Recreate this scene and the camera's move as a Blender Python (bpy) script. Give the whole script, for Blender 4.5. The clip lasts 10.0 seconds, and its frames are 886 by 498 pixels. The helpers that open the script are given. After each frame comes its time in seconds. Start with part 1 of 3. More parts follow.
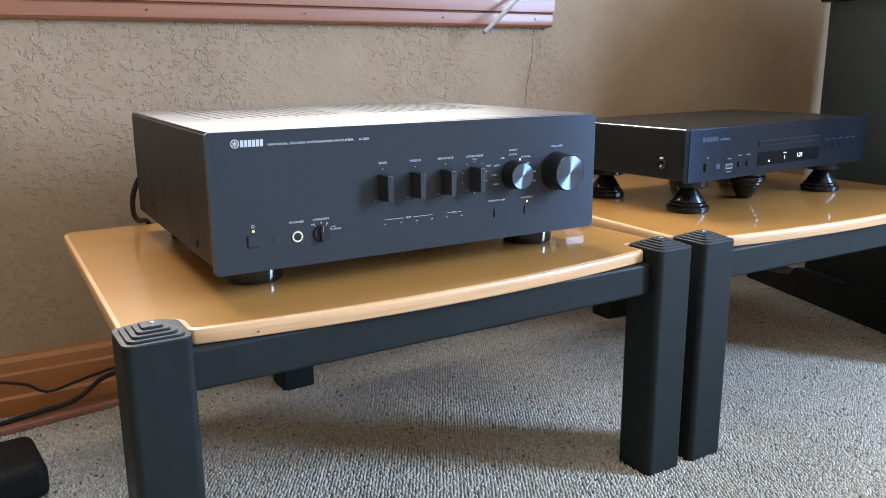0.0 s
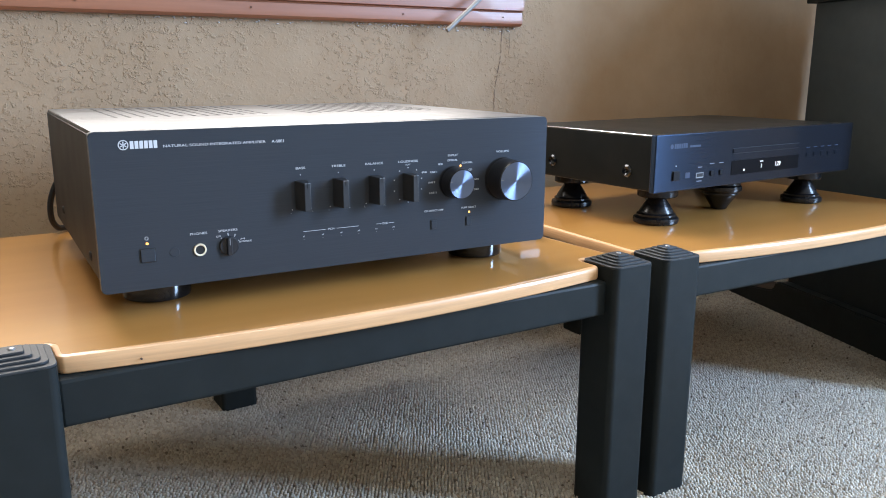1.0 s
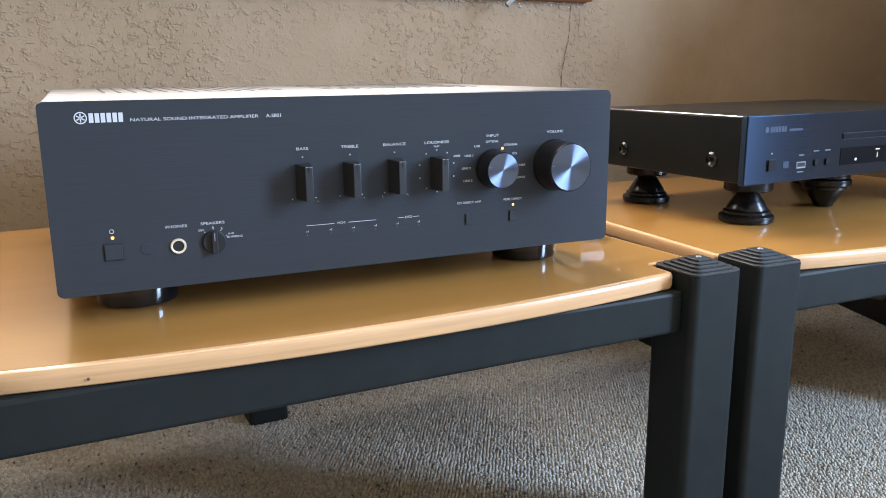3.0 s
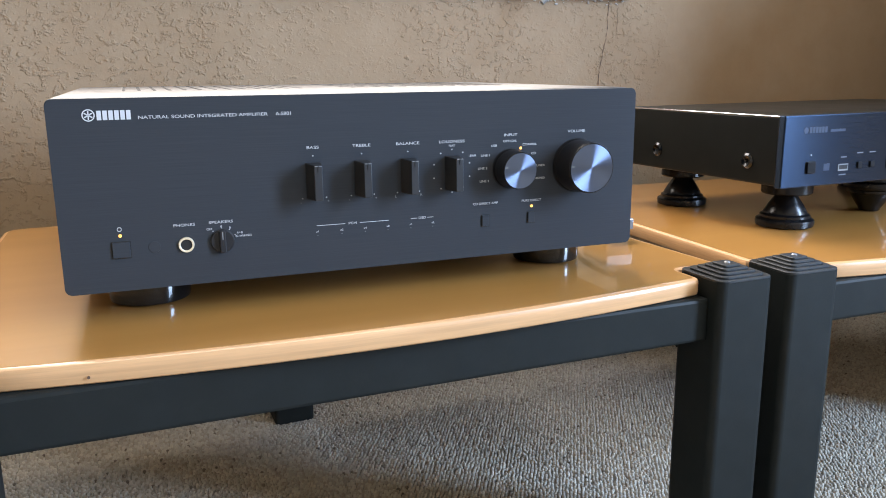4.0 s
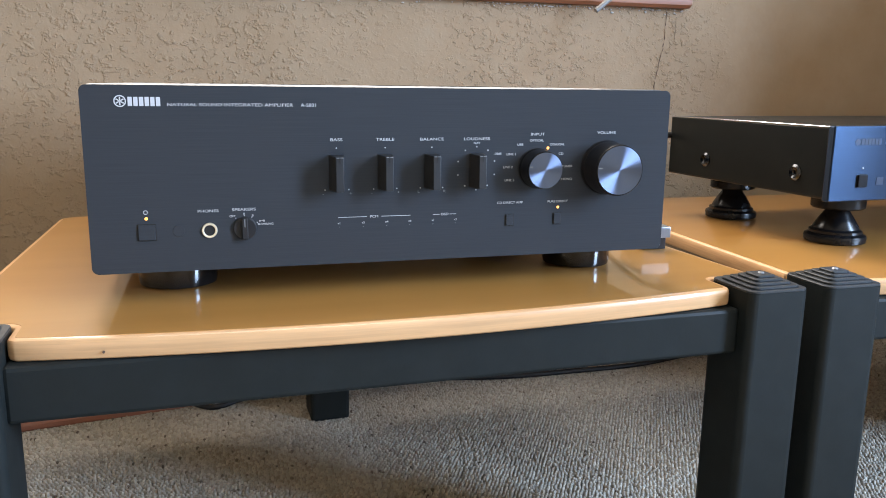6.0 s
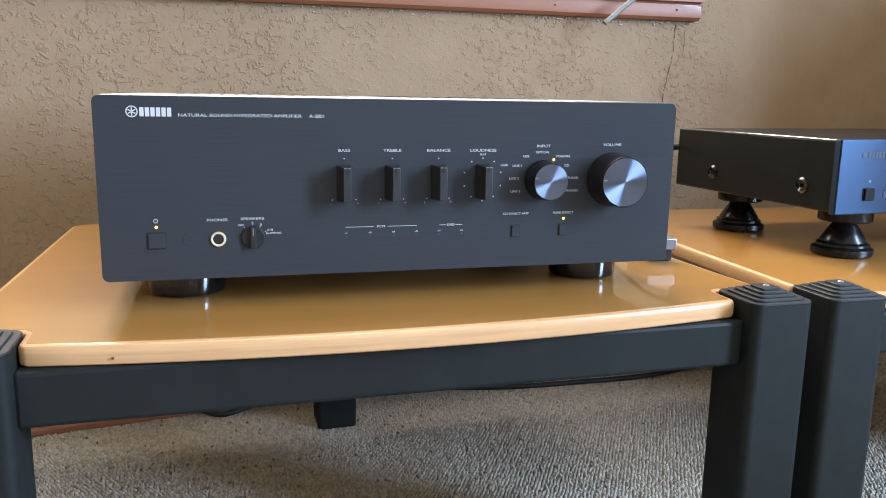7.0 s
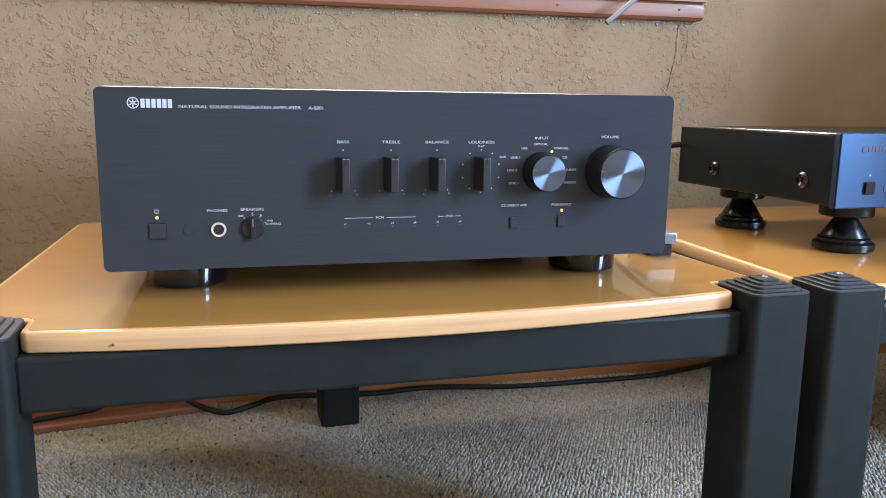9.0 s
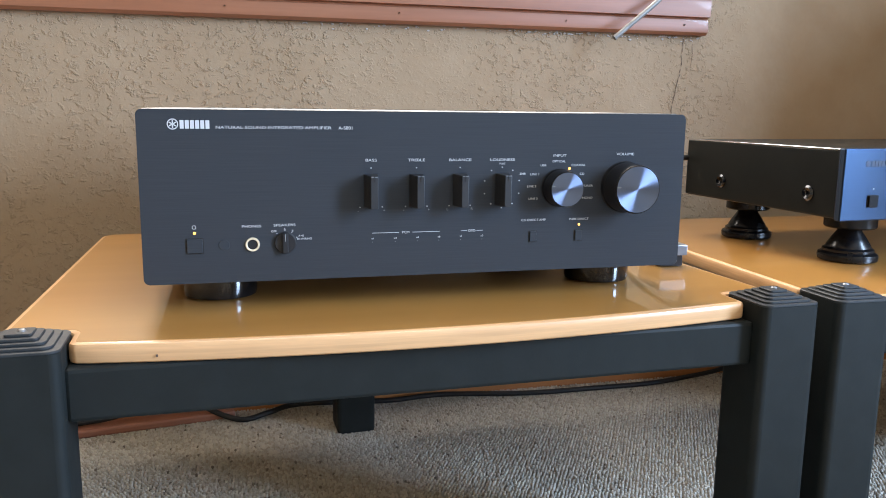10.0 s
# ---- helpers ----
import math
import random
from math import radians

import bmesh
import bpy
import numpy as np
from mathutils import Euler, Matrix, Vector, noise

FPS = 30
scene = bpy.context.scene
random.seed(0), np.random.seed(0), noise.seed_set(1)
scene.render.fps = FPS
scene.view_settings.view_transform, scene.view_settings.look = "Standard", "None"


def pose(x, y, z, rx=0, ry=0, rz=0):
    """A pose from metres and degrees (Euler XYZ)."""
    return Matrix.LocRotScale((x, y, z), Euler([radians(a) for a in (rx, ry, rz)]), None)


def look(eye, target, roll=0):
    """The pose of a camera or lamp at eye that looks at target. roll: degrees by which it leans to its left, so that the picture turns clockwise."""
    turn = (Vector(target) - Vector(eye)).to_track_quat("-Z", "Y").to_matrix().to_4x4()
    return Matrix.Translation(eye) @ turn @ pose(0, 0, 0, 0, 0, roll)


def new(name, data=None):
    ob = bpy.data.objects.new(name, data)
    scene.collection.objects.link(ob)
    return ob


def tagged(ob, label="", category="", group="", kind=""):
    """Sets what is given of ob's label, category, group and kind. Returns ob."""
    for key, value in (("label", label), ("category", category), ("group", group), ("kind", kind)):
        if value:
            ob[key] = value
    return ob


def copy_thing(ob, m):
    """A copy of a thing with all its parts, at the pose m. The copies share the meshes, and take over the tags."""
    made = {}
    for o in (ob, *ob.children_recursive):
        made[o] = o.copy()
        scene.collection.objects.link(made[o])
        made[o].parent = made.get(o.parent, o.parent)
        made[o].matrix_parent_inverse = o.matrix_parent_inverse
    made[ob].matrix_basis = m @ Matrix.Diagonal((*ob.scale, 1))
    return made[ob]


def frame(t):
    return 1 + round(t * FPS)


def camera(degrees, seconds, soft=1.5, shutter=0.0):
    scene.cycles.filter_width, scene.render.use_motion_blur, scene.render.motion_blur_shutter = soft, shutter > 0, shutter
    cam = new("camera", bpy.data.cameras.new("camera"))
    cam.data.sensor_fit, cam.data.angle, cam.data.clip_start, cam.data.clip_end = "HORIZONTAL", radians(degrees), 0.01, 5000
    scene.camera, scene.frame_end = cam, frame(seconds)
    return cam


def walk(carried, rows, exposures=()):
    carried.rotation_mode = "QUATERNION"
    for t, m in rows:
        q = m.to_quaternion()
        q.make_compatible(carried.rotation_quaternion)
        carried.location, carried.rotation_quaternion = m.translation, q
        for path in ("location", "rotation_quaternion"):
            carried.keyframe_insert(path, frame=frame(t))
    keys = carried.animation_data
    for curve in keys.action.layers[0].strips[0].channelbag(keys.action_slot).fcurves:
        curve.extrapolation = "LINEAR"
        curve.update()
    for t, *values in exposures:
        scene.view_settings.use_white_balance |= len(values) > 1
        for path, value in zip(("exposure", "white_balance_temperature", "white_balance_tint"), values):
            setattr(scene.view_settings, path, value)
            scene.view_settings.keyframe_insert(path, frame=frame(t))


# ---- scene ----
cam = camera(57.8, 10.0, soft=0.95)
PATH = [
    (0, (-0.174, -0.699, 0.483), (0.81, 0.982, 0.027), -0.4),
    (0.5, (-0.144, -0.694, 0.478), (0.843, 0.985, 0.024), -0.2),
    (1, (-0.077, -0.662, 0.474), (0.911, 1.019, 0.03), 0.2),
    (1.5, (-0.048, -0.627, 0.465), (0.909, 1.074, 0.028), 0.3),
    (2, (-0.02, -0.595, 0.457), (0.863, 1.146, 0.022), -0.2),
    (2.5, (0.003, -0.575, 0.448), (0.858, 1.179, 0.01), -0.3),
    (4, (0.051, -0.564, 0.441), (0.746, 1.259, 0.002), -0.5),
    (4.5, (0.063, -0.567, 0.439), (0.73, 1.268, 0.006), -0.2),
    (5, (0.062, -0.57, 0.434), (0.658, 1.292, 0.011), -0.2),
    (5.5, (0.081, -0.573, 0.427), (0.635, 1.304, 0.014), 0.3),
    (7, (0.087, -0.583, 0.429), (0.596, 1.313, 0.049), 1.0),
    (7.5, (0.087, -0.582, 0.428), (0.585, 1.32, 0.059), 1.0),
    (8, (0.087, -0.584, 0.426), (0.579, 1.319, 0.06), 0.9),
    (8.5, (0.09, -0.587, 0.418), (0.58, 1.317, 0.052), 0.9),
    (9, (0.093, -0.591, 0.417), (0.582, 1.315, 0.057), 0.8),
    (9.5, (0.082, -0.598, 0.422), (0.572, 1.309, 0.067), 0.8),
    (10, (0.068, -0.61, 0.427), (0.561, 1.297, 0.082), 0.7),
]
walk(cam, [(t, look(eye, target, roll)) for t, eye, target, roll in PATH],
     [(0.0, -0.04, 6680, 12), (1.0, -0.04, 6760, 12), (2.5, -0.05, 7000, 13), (5.0, -0.08, 7150, 14), (7.0, 0.0, 7180, 13), (10.0, 0.0, 7120, 13)])

# ---------------------------------------------------------------- light
ZT = 0.274                       # height of both table tops
WALL_Y = 0.530                   # face of the plastered wall

world = bpy.data.worlds.new("sky")
scene.world = world
world.use_nodes = True
wn = world.node_tree.nodes
sky = wn.new("ShaderNodeTexSky")
sky.sky_type, sky.sun_disc = "NISHITA", False
sky.sun_elevation, sky.sun_rotation = radians(35), radians(120)
world.node_tree.links.new(sky.outputs[0], wn["Background"].inputs[0])
wn["Background"].inputs[1].default_value = 0.1


def area(name, m, sx, sy, watts, colour):
    lamp = bpy.data.lights.new(name, "AREA")
    lamp.shape, lamp.size, lamp.size_y, lamp.energy, lamp.color = "RECTANGLE", sx, sy, watts, colour
    ob = new(name, lamp)
    ob.matrix_world = m
    return ob


# daylight through the window over the amplifier, and through the window across the room
area("window_daylight", look((0.245, WALL_Y + 0.032, 1.345), (0.245, -0.6, 1.345)), 0.86, 1.45, 55.0, (1.0, 0.985, 0.96))
area("side_window_daylight", look((2.17, -1.41, 1.16), (0.0, -1.41, 1.16)), 0.56, 1.36, 228.0, (0.41, 0.635, 1.0))


# ---------------------------------------------------------------- materials
class Mat:
    def __init__(self, name, base=(0.5, 0.5, 0.5), rough=0.5, metal=0.0, **more):
        self.m = bpy.data.materials.new(name)
        self.m.use_nodes = True
        self.t = self.m.node_tree
        self.b = self.t.nodes["Principled BSDF"]
        self.b.inputs["Base Color"].default_value = (*base, 1)
        self.b.inputs["Roughness"].default_value = rough
        self.b.inputs["Metallic"].default_value = metal
        for k, v in more.items():
            self.b.inputs[k.replace("_", " ")].default_value = v
        self.tc = self.t.nodes.new("ShaderNodeTexCoord")

    def node(self, kind, **props):
        n = self.t.nodes.new(kind)
        for k, v in props.items():
            n.inputs[k.replace("_", " ")].default_value = v
        return n

    def link(self, a, b):
        self.t.links.new(a, b)

    def mapping(self, scale=(1, 1, 1), rot=(0, 0, 0), out="Object"):
        n = self.node("ShaderNodeMapping")
        n.inputs["Scale"].default_value = scale
        n.inputs["Rotation"].default_value = rot
        self.link(self.tc.outputs[out], n.inputs["Vector"])
        return n.outputs[0]

    def noise(self, vec, scale, detail=3.0, rough=0.55):
        n = self.node("ShaderNodeTexNoise", Scale=scale, Detail=detail, Roughness=rough)
        self.link(vec, n.inputs["Vector"])
        return n.outputs["Fac"]

    def ramp(self, fac, stops):
        n = self.node("ShaderNodeValToRGB")
        while len(n.color_ramp.elements) < len(stops):
            n.color_ramp.elements.new(0.5)
        for e, (p, c) in zip(n.color_ramp.elements, stops):
            e.position = p
            e.color = (*c, 1) if len(c) == 3 else c
        self.link(fac, n.inputs["Fac"])
        return n.outputs["Color"]

    def mix(self, fac, a, b, blend="MIX"):
        n = self.t.nodes.new("ShaderNodeMix")
        n.data_type, n.blend_type = "RGBA", blend
        for sock, v in ((n.inputs[0], fac), (n.inputs[6], a), (n.inputs[7], b)):
            if isinstance(v, (int, float)):
                sock.default_value = v
            elif isinstance(v, tuple):
                sock.default_value = (*v, 1)
            else:
                self.link(v, sock)
        return n.outputs[2]

    def math(self, op, a, b=0.0):
        n = self.t.nodes.new("ShaderNodeMath")
        n.operation = op
        for sock, v in zip(n.inputs, (a, b)):
            if isinstance(v, (int, float)):
                sock.default_value = v
            else:
                self.link(v, sock)
        return n.outputs[0]

    def colour(self, out):
        self.link(out, self.b.inputs["Base Color"])

    def rough(self, out):
        self.link(out, self.b.inputs["Roughness"])

    def bump(self, height, strength=0.3, distance=0.002, before=None):
        n = self.node("ShaderNodeBump", Strength=strength, Distance=distance)
        self.link(height, n.inputs["Height"])
        if before is not None:
            self.link(before, n.inputs["Normal"])
        self.link(n.outputs[0], self.b.inputs["Normal"])
        return n.outputs[0]


def grey3(v):
    return (v, v, v)


def make_plaster():
    k = Mat("rough_plaster", rough=0.85)
    v = k.mapping()
    big = k.noise(v, 2.5, 4)
    mid = k.noise(v, 22, 5, 0.6)
    col = k.ramp(big, [(0.3, (0.305, 0.203, 0.118)), (0.7, (0.345, 0.236, 0.141))])
    col = k.mix(k.ramp(mid, [(0.35, grey3(0)), (0.7, grey3(0.4))]), col, (0.385, 0.278, 0.178))
    # pitted, trowelled patches, then smoother paint; its lighter ochre stands in for warm light
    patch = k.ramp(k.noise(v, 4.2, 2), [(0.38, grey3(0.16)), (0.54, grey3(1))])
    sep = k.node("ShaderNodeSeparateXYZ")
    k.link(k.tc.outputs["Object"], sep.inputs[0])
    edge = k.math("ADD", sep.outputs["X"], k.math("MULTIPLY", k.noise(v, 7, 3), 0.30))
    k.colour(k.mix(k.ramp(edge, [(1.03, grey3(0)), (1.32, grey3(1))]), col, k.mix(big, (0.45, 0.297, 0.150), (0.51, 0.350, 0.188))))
    patch = k.math("MULTIPLY", patch, k.ramp(edge, [(0.93, grey3(1)), (1.0, grey3(0))]))
    specks = k.ramp(k.noise(k.mapping((1, 1, 1.25)), 135, 3, 0.6), [(0.52, grey3(0)), (0.68, grey3(1))])
    chips = k.ramp(k.noise(v, 34, 5, 0.65), [(0.635, grey3(0)), (0.70, grey3(1))])
    worn = k.math("MULTIPLY", k.math("ADD", specks, k.math("MULTIPLY", chips, 0.6)), patch)
    n1 = k.bump(k.noise(v, 8, 4, 0.5), 0.5, 0.012)
    n2 = k.bump(worn, 0.75, 0.0020, n1)
    fine = k.math("MULTIPLY", k.noise(v, 190, 4, 0.65), k.ramp(edge, [(0.90, grey3(1)), (1.0, grey3(0.3))]))
    k.bump(fine, 0.45, 0.0014, n2)
    return k.m


def make_paint(name, base, scale=30):
    k = Mat(name, base, 0.75)
    v = k.mapping()
    f = k.noise(v, scale, 4)
    k.colour(k.mix(k.ramp(f, [(0.3, grey3(0)), (0.7, grey3(0.5))]), base, tuple(c * 0.86 for c in base)))
    k.bump(k.noise(v, 180, 3), 0.2, 0.001)
    return k.m


def make_wood(name, dark, light, axis, rough, coat=0.0, grain=1.0, speck=0.0):
    k = Mat(name, light, rough)
    k.b.inputs["Coat Weight"].default_value = coat
    k.b.inputs["Coat Roughness"].default_value = 0.04
    along = axis if isinstance(axis, tuple) else (axis,)
    s = [0.7 if i in along else 9.0 for i in range(3)]
    v = k.mapping(tuple(s))
    f1 = k.noise(v, 3.0, 5, 0.6)
    s2 = [5.0 if i in along else 170.0 for i in range(3)]
    f2 = k.noise(k.mapping(tuple(s2)), 2.0, 4, 0.6)
    col = k.mix(k.ramp(f1, [(0.3, grey3(0)), (0.72, grey3(1))]), dark, light)
    col = k.mix(k.ramp(f2, [(0.35, grey3(0)), (0.75, grey3(0.35 * grain))]), col, tuple(c * 0.72 for c in dark))
    k.colour(col)
    k.bump(f2, 0.05 * grain, 0.0006)
    return k.m


def make_carpet(name, flat):
    k = Mat(name, (0.42, 0.38, 0.33), 0.95)
    k.b.inputs["Sheen Weight"].default_value = 0.25
    geo = k.node("ShaderNodeNewGeometry")
    v = k.mapping()
    soil = k.noise(v, 3.4, 4)
    base = k.mix(k.ramp(soil, [(0.35, grey3(0)), (0.7, grey3(1))]), (0.52, 0.480, 0.405), (0.60, 0.565, 0.490))
    if flat:
        # flat sheet darkened to stand in for shade between the loops
        base = k.mix(1.0, base, (0.55, 0.54, 0.53), "MULTIPLY")
        fac = k.noise(v, 210, 2)
    else:
        fac = geo.outputs["Random Per Island"]
    flecks = k.ramp(fac, [(0.0, (0.20, 0.17, 0.15)), (0.010, (0.36, 0.32, 0.29)), (0.020, (0.62, 0.57, 0.53)), (0.5, (0.78, 0.78, 0.77)), (1.0, (1.0, 0.98, 0.95))])
    k.colour(k.mix(1.0, base, flecks, "MULTIPLY"))
    k.bump(k.noise(v, 700, 2), 0.5, 0.001)
    return k.m


def make_coat(name, base, rough, scale=420, relief=0.12, spread=0.08, gloss=0.5, tint=(1, 1, 1)):
    """Powder coat or moulded plastic with a fine grain."""
    k = Mat(name, base, rough)
    k.b.inputs["Specular IOR Level"].default_value = gloss
    k.b.inputs["Specular Tint"].default_value = (*tint, 1)
    v = k.mapping()
    f = k.noise(v, 18, 4)
    k.rough(k.ramp(f, [(0.3, grey3(max(0.03, rough - spread))), (0.7, grey3(rough + spread))]))
    k.colour(k.mix(k.ramp(k.noise(v, 60, 4), [(0.4, grey3(0)), (0.75, grey3(0.6))]), base, tuple(c * 1.25 + 0.002 for c in base)))
    k.bump(k.noise(v, scale, 2), relief, 0.0004)
    return k.m


def make_brushed(name, base, rough, gloss, tint):
    """Anodised sheet brushed from side to side, which smears its gloss up and down."""
    k = Mat(name, base, rough, Specular_IOR_Level=gloss, Anisotropic=0.96, Anisotropic_Rotation=0.25)
    k.b.inputs["Specular Tint"].default_value = (*tint, 1)
    tan = k.node("ShaderNodeTangent")
    tan.direction_type, tan.axis = "RADIAL", "Z"
    k.link(tan.outputs[0], k.b.inputs["Tangent"])
    streak = k.noise(k.mapping((6, 6, 700)), 3.0, 3)
    k.colour(k.mix(k.ramp(streak, [(0.3, grey3(0)), (0.75, grey3(0.7))]), base, tuple(c * 1.35 for c in base)))
    return k.m


def make_spun(name, base, rough):
    k = Mat(name, base, rough, 1.0)
    k.b.inputs["Anisotropic"].default_value = 1.0
    k.b.inputs["Anisotropic Rotation"].default_value = 0.25
    tan = k.node("ShaderNodeTangent")
    tan.direction_type, tan.axis = "RADIAL", "Y"
    k.link(tan.outputs[0], k.b.inputs["Tangent"])
    return k.m


def make_glow(name, colour, strength):
    k = Mat(name, (0.02, 0.02, 0.02), 0.4)
    k.b.inputs["Emission Color"].default_value = (*colour, 1)
    k.b.inputs["Emission Strength"].default_value = strength
    return k.m


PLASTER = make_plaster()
# surfaces out of view; their tone is set for the warm light they bounce
PLAIN_WALL = make_paint("painted_wall", (0.56, 0.42, 0.27))
CEILING_PAINT = make_paint("ceiling_paint", (0.72, 0.65, 0.55))
CARPET_LOOPS = make_carpet("berber_loops", False)
CARPET_BACK = make_carpet("berber_back", True)
VENEER = make_wood("honey_veneer", (0.47, 0.222, 0.055), (0.52, 0.255, 0.070), 0, 0.32, 1.0, 0.06)
LIPPING = make_wood("pale_lipping", (0.66, 0.365, 0.170), (0.76, 0.445, 0.225), (0, 1), 0.40, 0.4, 2.2)
TRIM_WOOD = make_wood("varnished_trim", (0.25, 0.085, 0.038), (0.36, 0.140, 0.070), 0, 0.45, 0.10, 0.8)
BASE_WOOD = make_wood("varnished_skirting", (0.36, 0.13, 0.036), (0.47, 0.195, 0.062), 0, 0.50, 0.08, 0.8)
BATTEN_WOOD = make_wood("reddish_batten", (0.27, 0.10, 0.065), (0.38, 0.17, 0.115), 0, 0.4, 0.2, 1.2)
METAL_COAT = make_coat("charcoal_powder_coat", (0.0108, 0.0135, 0.0132), 0.56, gloss=0.18)
CAP_PLASTIC = make_coat("grey_cap_plastic", (0.022, 0.025, 0.027), 0.48, gloss=0.4)
# gloss tint holds the side window's blue, here and in CD_FACE
AMP_FACE = make_brushed("brushed_black_front", (0.0325, 0.0345, 0.0385), 0.33, 0.22, (0.45, 0.68, 1.0))
# darker, duller copy of the cover's steel, for its shaded sides
AMP_SIDE_SHADED = make_coat("satin_black_shaded_side", (0.017, 0.0165, 0.016), 0.50, 900, 0.08, 0.03, gloss=0.20)
AMP_CASE = make_coat("satin_black_steel", (0.022, 0.022, 0.023), 0.42, 900, 0.15, gloss=0.65)
CD_FACE = make_brushed("black_anodised_front", (0.009, 0.0105, 0.014), 0.27, 0.34, (0.11, 0.44, 1.0))
CD_CASE = make_coat("grained_black_steel", (0.0055, 0.0065, 0.0062), 0.34, 1200, 0.08, 0.02, gloss=0.26)
KNOB_SATIN = make_coat("knob_satin_black", (0.021, 0.022, 0.024), 0.5, gloss=0.3)
KNOB_BLACK = make_coat("knob_black", (0.012, 0.012, 0.014), 0.40, gloss=0.35)
# blue base stands in for the window's blue in the spun highlight
SPUN = make_spun("spun_black_metal", (0.13, 0.16, 0.23), 0.33)
GLOSS_BLACK = make_coat("gloss_black_plastic", (0.008, 0.008, 0.009), 0.035, 300, 0.0, 0.02)
FOOT_RUBBER = make_coat("black_turned_foot", (0.006, 0.006, 0.007), 0.26, 300, 0.02, 0.05, gloss=0.3)
CABLE_BLACK = make_coat("cable_black", (0.009, 0.009, 0.010), 0.5, gloss=0.3)
CABLE_GREY = make_coat("cable_grey", (0.19, 0.18, 0.165), 0.45)
DARK_HOLE = make_coat("dark_recess", (0.004, 0.004, 0.004), 0.7)
STAND_BLACK = make_coat("stand_black", (0.013, 0.018, 0.019), 0.5, gloss=0.35)
BUTTON_BLACK = make_coat("button_black", (0.006, 0.006, 0.007), 0.5, gloss=0.12)
SCREW_DARK = Mat("dark_screw_metal", (0.05, 0.052, 0.055), 0.22, 1.0).m
BLOCK_BLACK = make_coat("block_black", (0.005, 0.0055, 0.0055), 0.6, gloss=0.15)
CHROME = Mat("bright_metal", (0.75, 0.76, 0.78), 0.18, 1.0).m
GOLD = Mat("gold_plating", (0.95, 0.86, 0.68), 0.55, 1.0).m
STUD = Mat("worn_stud", (0.30, 0.31, 0.32), 0.4, 0.8).m
SILVER = Mat("silver_paint", (0.26, 0.28, 0.31), 0.3, 0.6).m
PRINT = Mat("silkscreen_print", (0.52, 0.53, 0.55), 0.6).m
# print coloured like the blue reflection on the player's front
BADGE_DIM = Mat("reflection_toned_print", (0.026, 0.040, 0.072), 0.36, Specular_IOR_Level=0.3).m
CAPTION_DIM = Mat("caption_print", (0.11, 0.12, 0.14), 0.5).m
PRINT_DIM = Mat("silkscreen_print_dim", (0.20, 0.21, 0.22), 0.6).m
CRACK = Mat("crack_shadow", (0.10, 0.06, 0.04), 0.9).m
CAULK = Mat("white_filler", (0.48, 0.44, 0.40), 0.85).m
SMOKED = Mat("smoked_window", (0.004, 0.004, 0.005), 0.32, Specular_IOR_Level=0.06).m
AMBER = make_glow("amber_led", (1.0, 0.52, 0.12), 3.0)
READOUT = make_glow("display_glow", (0.85, 0.93, 1.0), 2.2)


# ---------------------------------------------------------------- mesh tools
def link_mesh(name, bm, material, smooth=True, flats=True):
    me = bpy.data.meshes.new(name)
    bm.normal_update()
    bm.to_mesh(me)
    bm.free()
    me.materials.append(material)
    if smooth:
        areas = sorted(p.area for p in me.polygons)
        broad = 6 * areas[len(areas) // 2]
        for p in me.polygons:
            p.use_smooth = True
        me.set_sharp_from_angle(angle=radians(32))
        if flats:
            for p in me.polygons:
                if p.area > broad:
                    for i in p.loop_indices:
                        me.edges[me.loops[i].edge_index].use_edge_sharp = True
    return me


def part(name, bm, material, parent, label="", flats=True):
    ob = new(name, link_mesh(name, bm, material, flats=flats))
    ob.parent = parent
    if label:
        tagged(ob, label)
    return ob


def solo(name, bm, material, label, category, kind="", group=""):
    return tagged(new(name, link_mesh(name, bm, material)), label, category, group, kind)


def thing(name, m, label, category, group="", kind=""):
    ob = new(name)
    ob.empty_display_size = 0.05
    ob.matrix_world = m
    return tagged(ob, label, category, group, kind)


def box(x0, x1, y0, y1, z0, z1, bevel=0.0, seg=2, bm=None, m=None):
    bm = bm or bmesh.new()
    made = bmesh.ops.create_cube(bm, size=1.0)
    vs = made["verts"]
    for v in vs:
        v.co = Vector(((x0 + x1) / 2 + v.co.x * (x1 - x0), (y0 + y1) / 2 + v.co.y * (y1 - y0), (z0 + z1) / 2 + v.co.z * (z1 - z0)))
        if m:
            v.co = m @ v.co
    if bevel:
        es = list({e for v in vs for e in v.link_edges})
        bmesh.ops.bevel(bm, geom=es, offset=bevel, segments=seg, profile=0.5, affect="EDGES")
    return bm


def lathe(profile, seg=32, bm=None, m=None):
    """Turn (radius, height) pairs round z."""
    bm = bm or bmesh.new()
    rings = []
    for r, h in profile:
        if r < 1e-6:
            v = bm.verts.new((0, 0, h))
            rings.append([v])
        else:
            rings.append([bm.verts.new((r * math.cos(2 * math.pi * i / seg), r * math.sin(2 * math.pi * i / seg), h)) for i in range(seg)])
    for a, b in zip(rings, rings[1:]):
        for i in range(seg):
            j = (i + 1) % seg
            if len(a) == 1 and len(b) == 1:
                continue
            if len(a) == 1:
                bm.faces.new((a[0], b[i], b[j]))
            elif len(b) == 1:
                bm.faces.new((a[i], a[j], b[0]))
            else:
                bm.faces.new((a[i], a[j], b[j], b[i]))
    if m:
        for ring in rings:
            for v in ring:
                v.co = m @ v.co
    bmesh.ops.recalc_face_normals(bm, faces=bm.faces)
    return bm


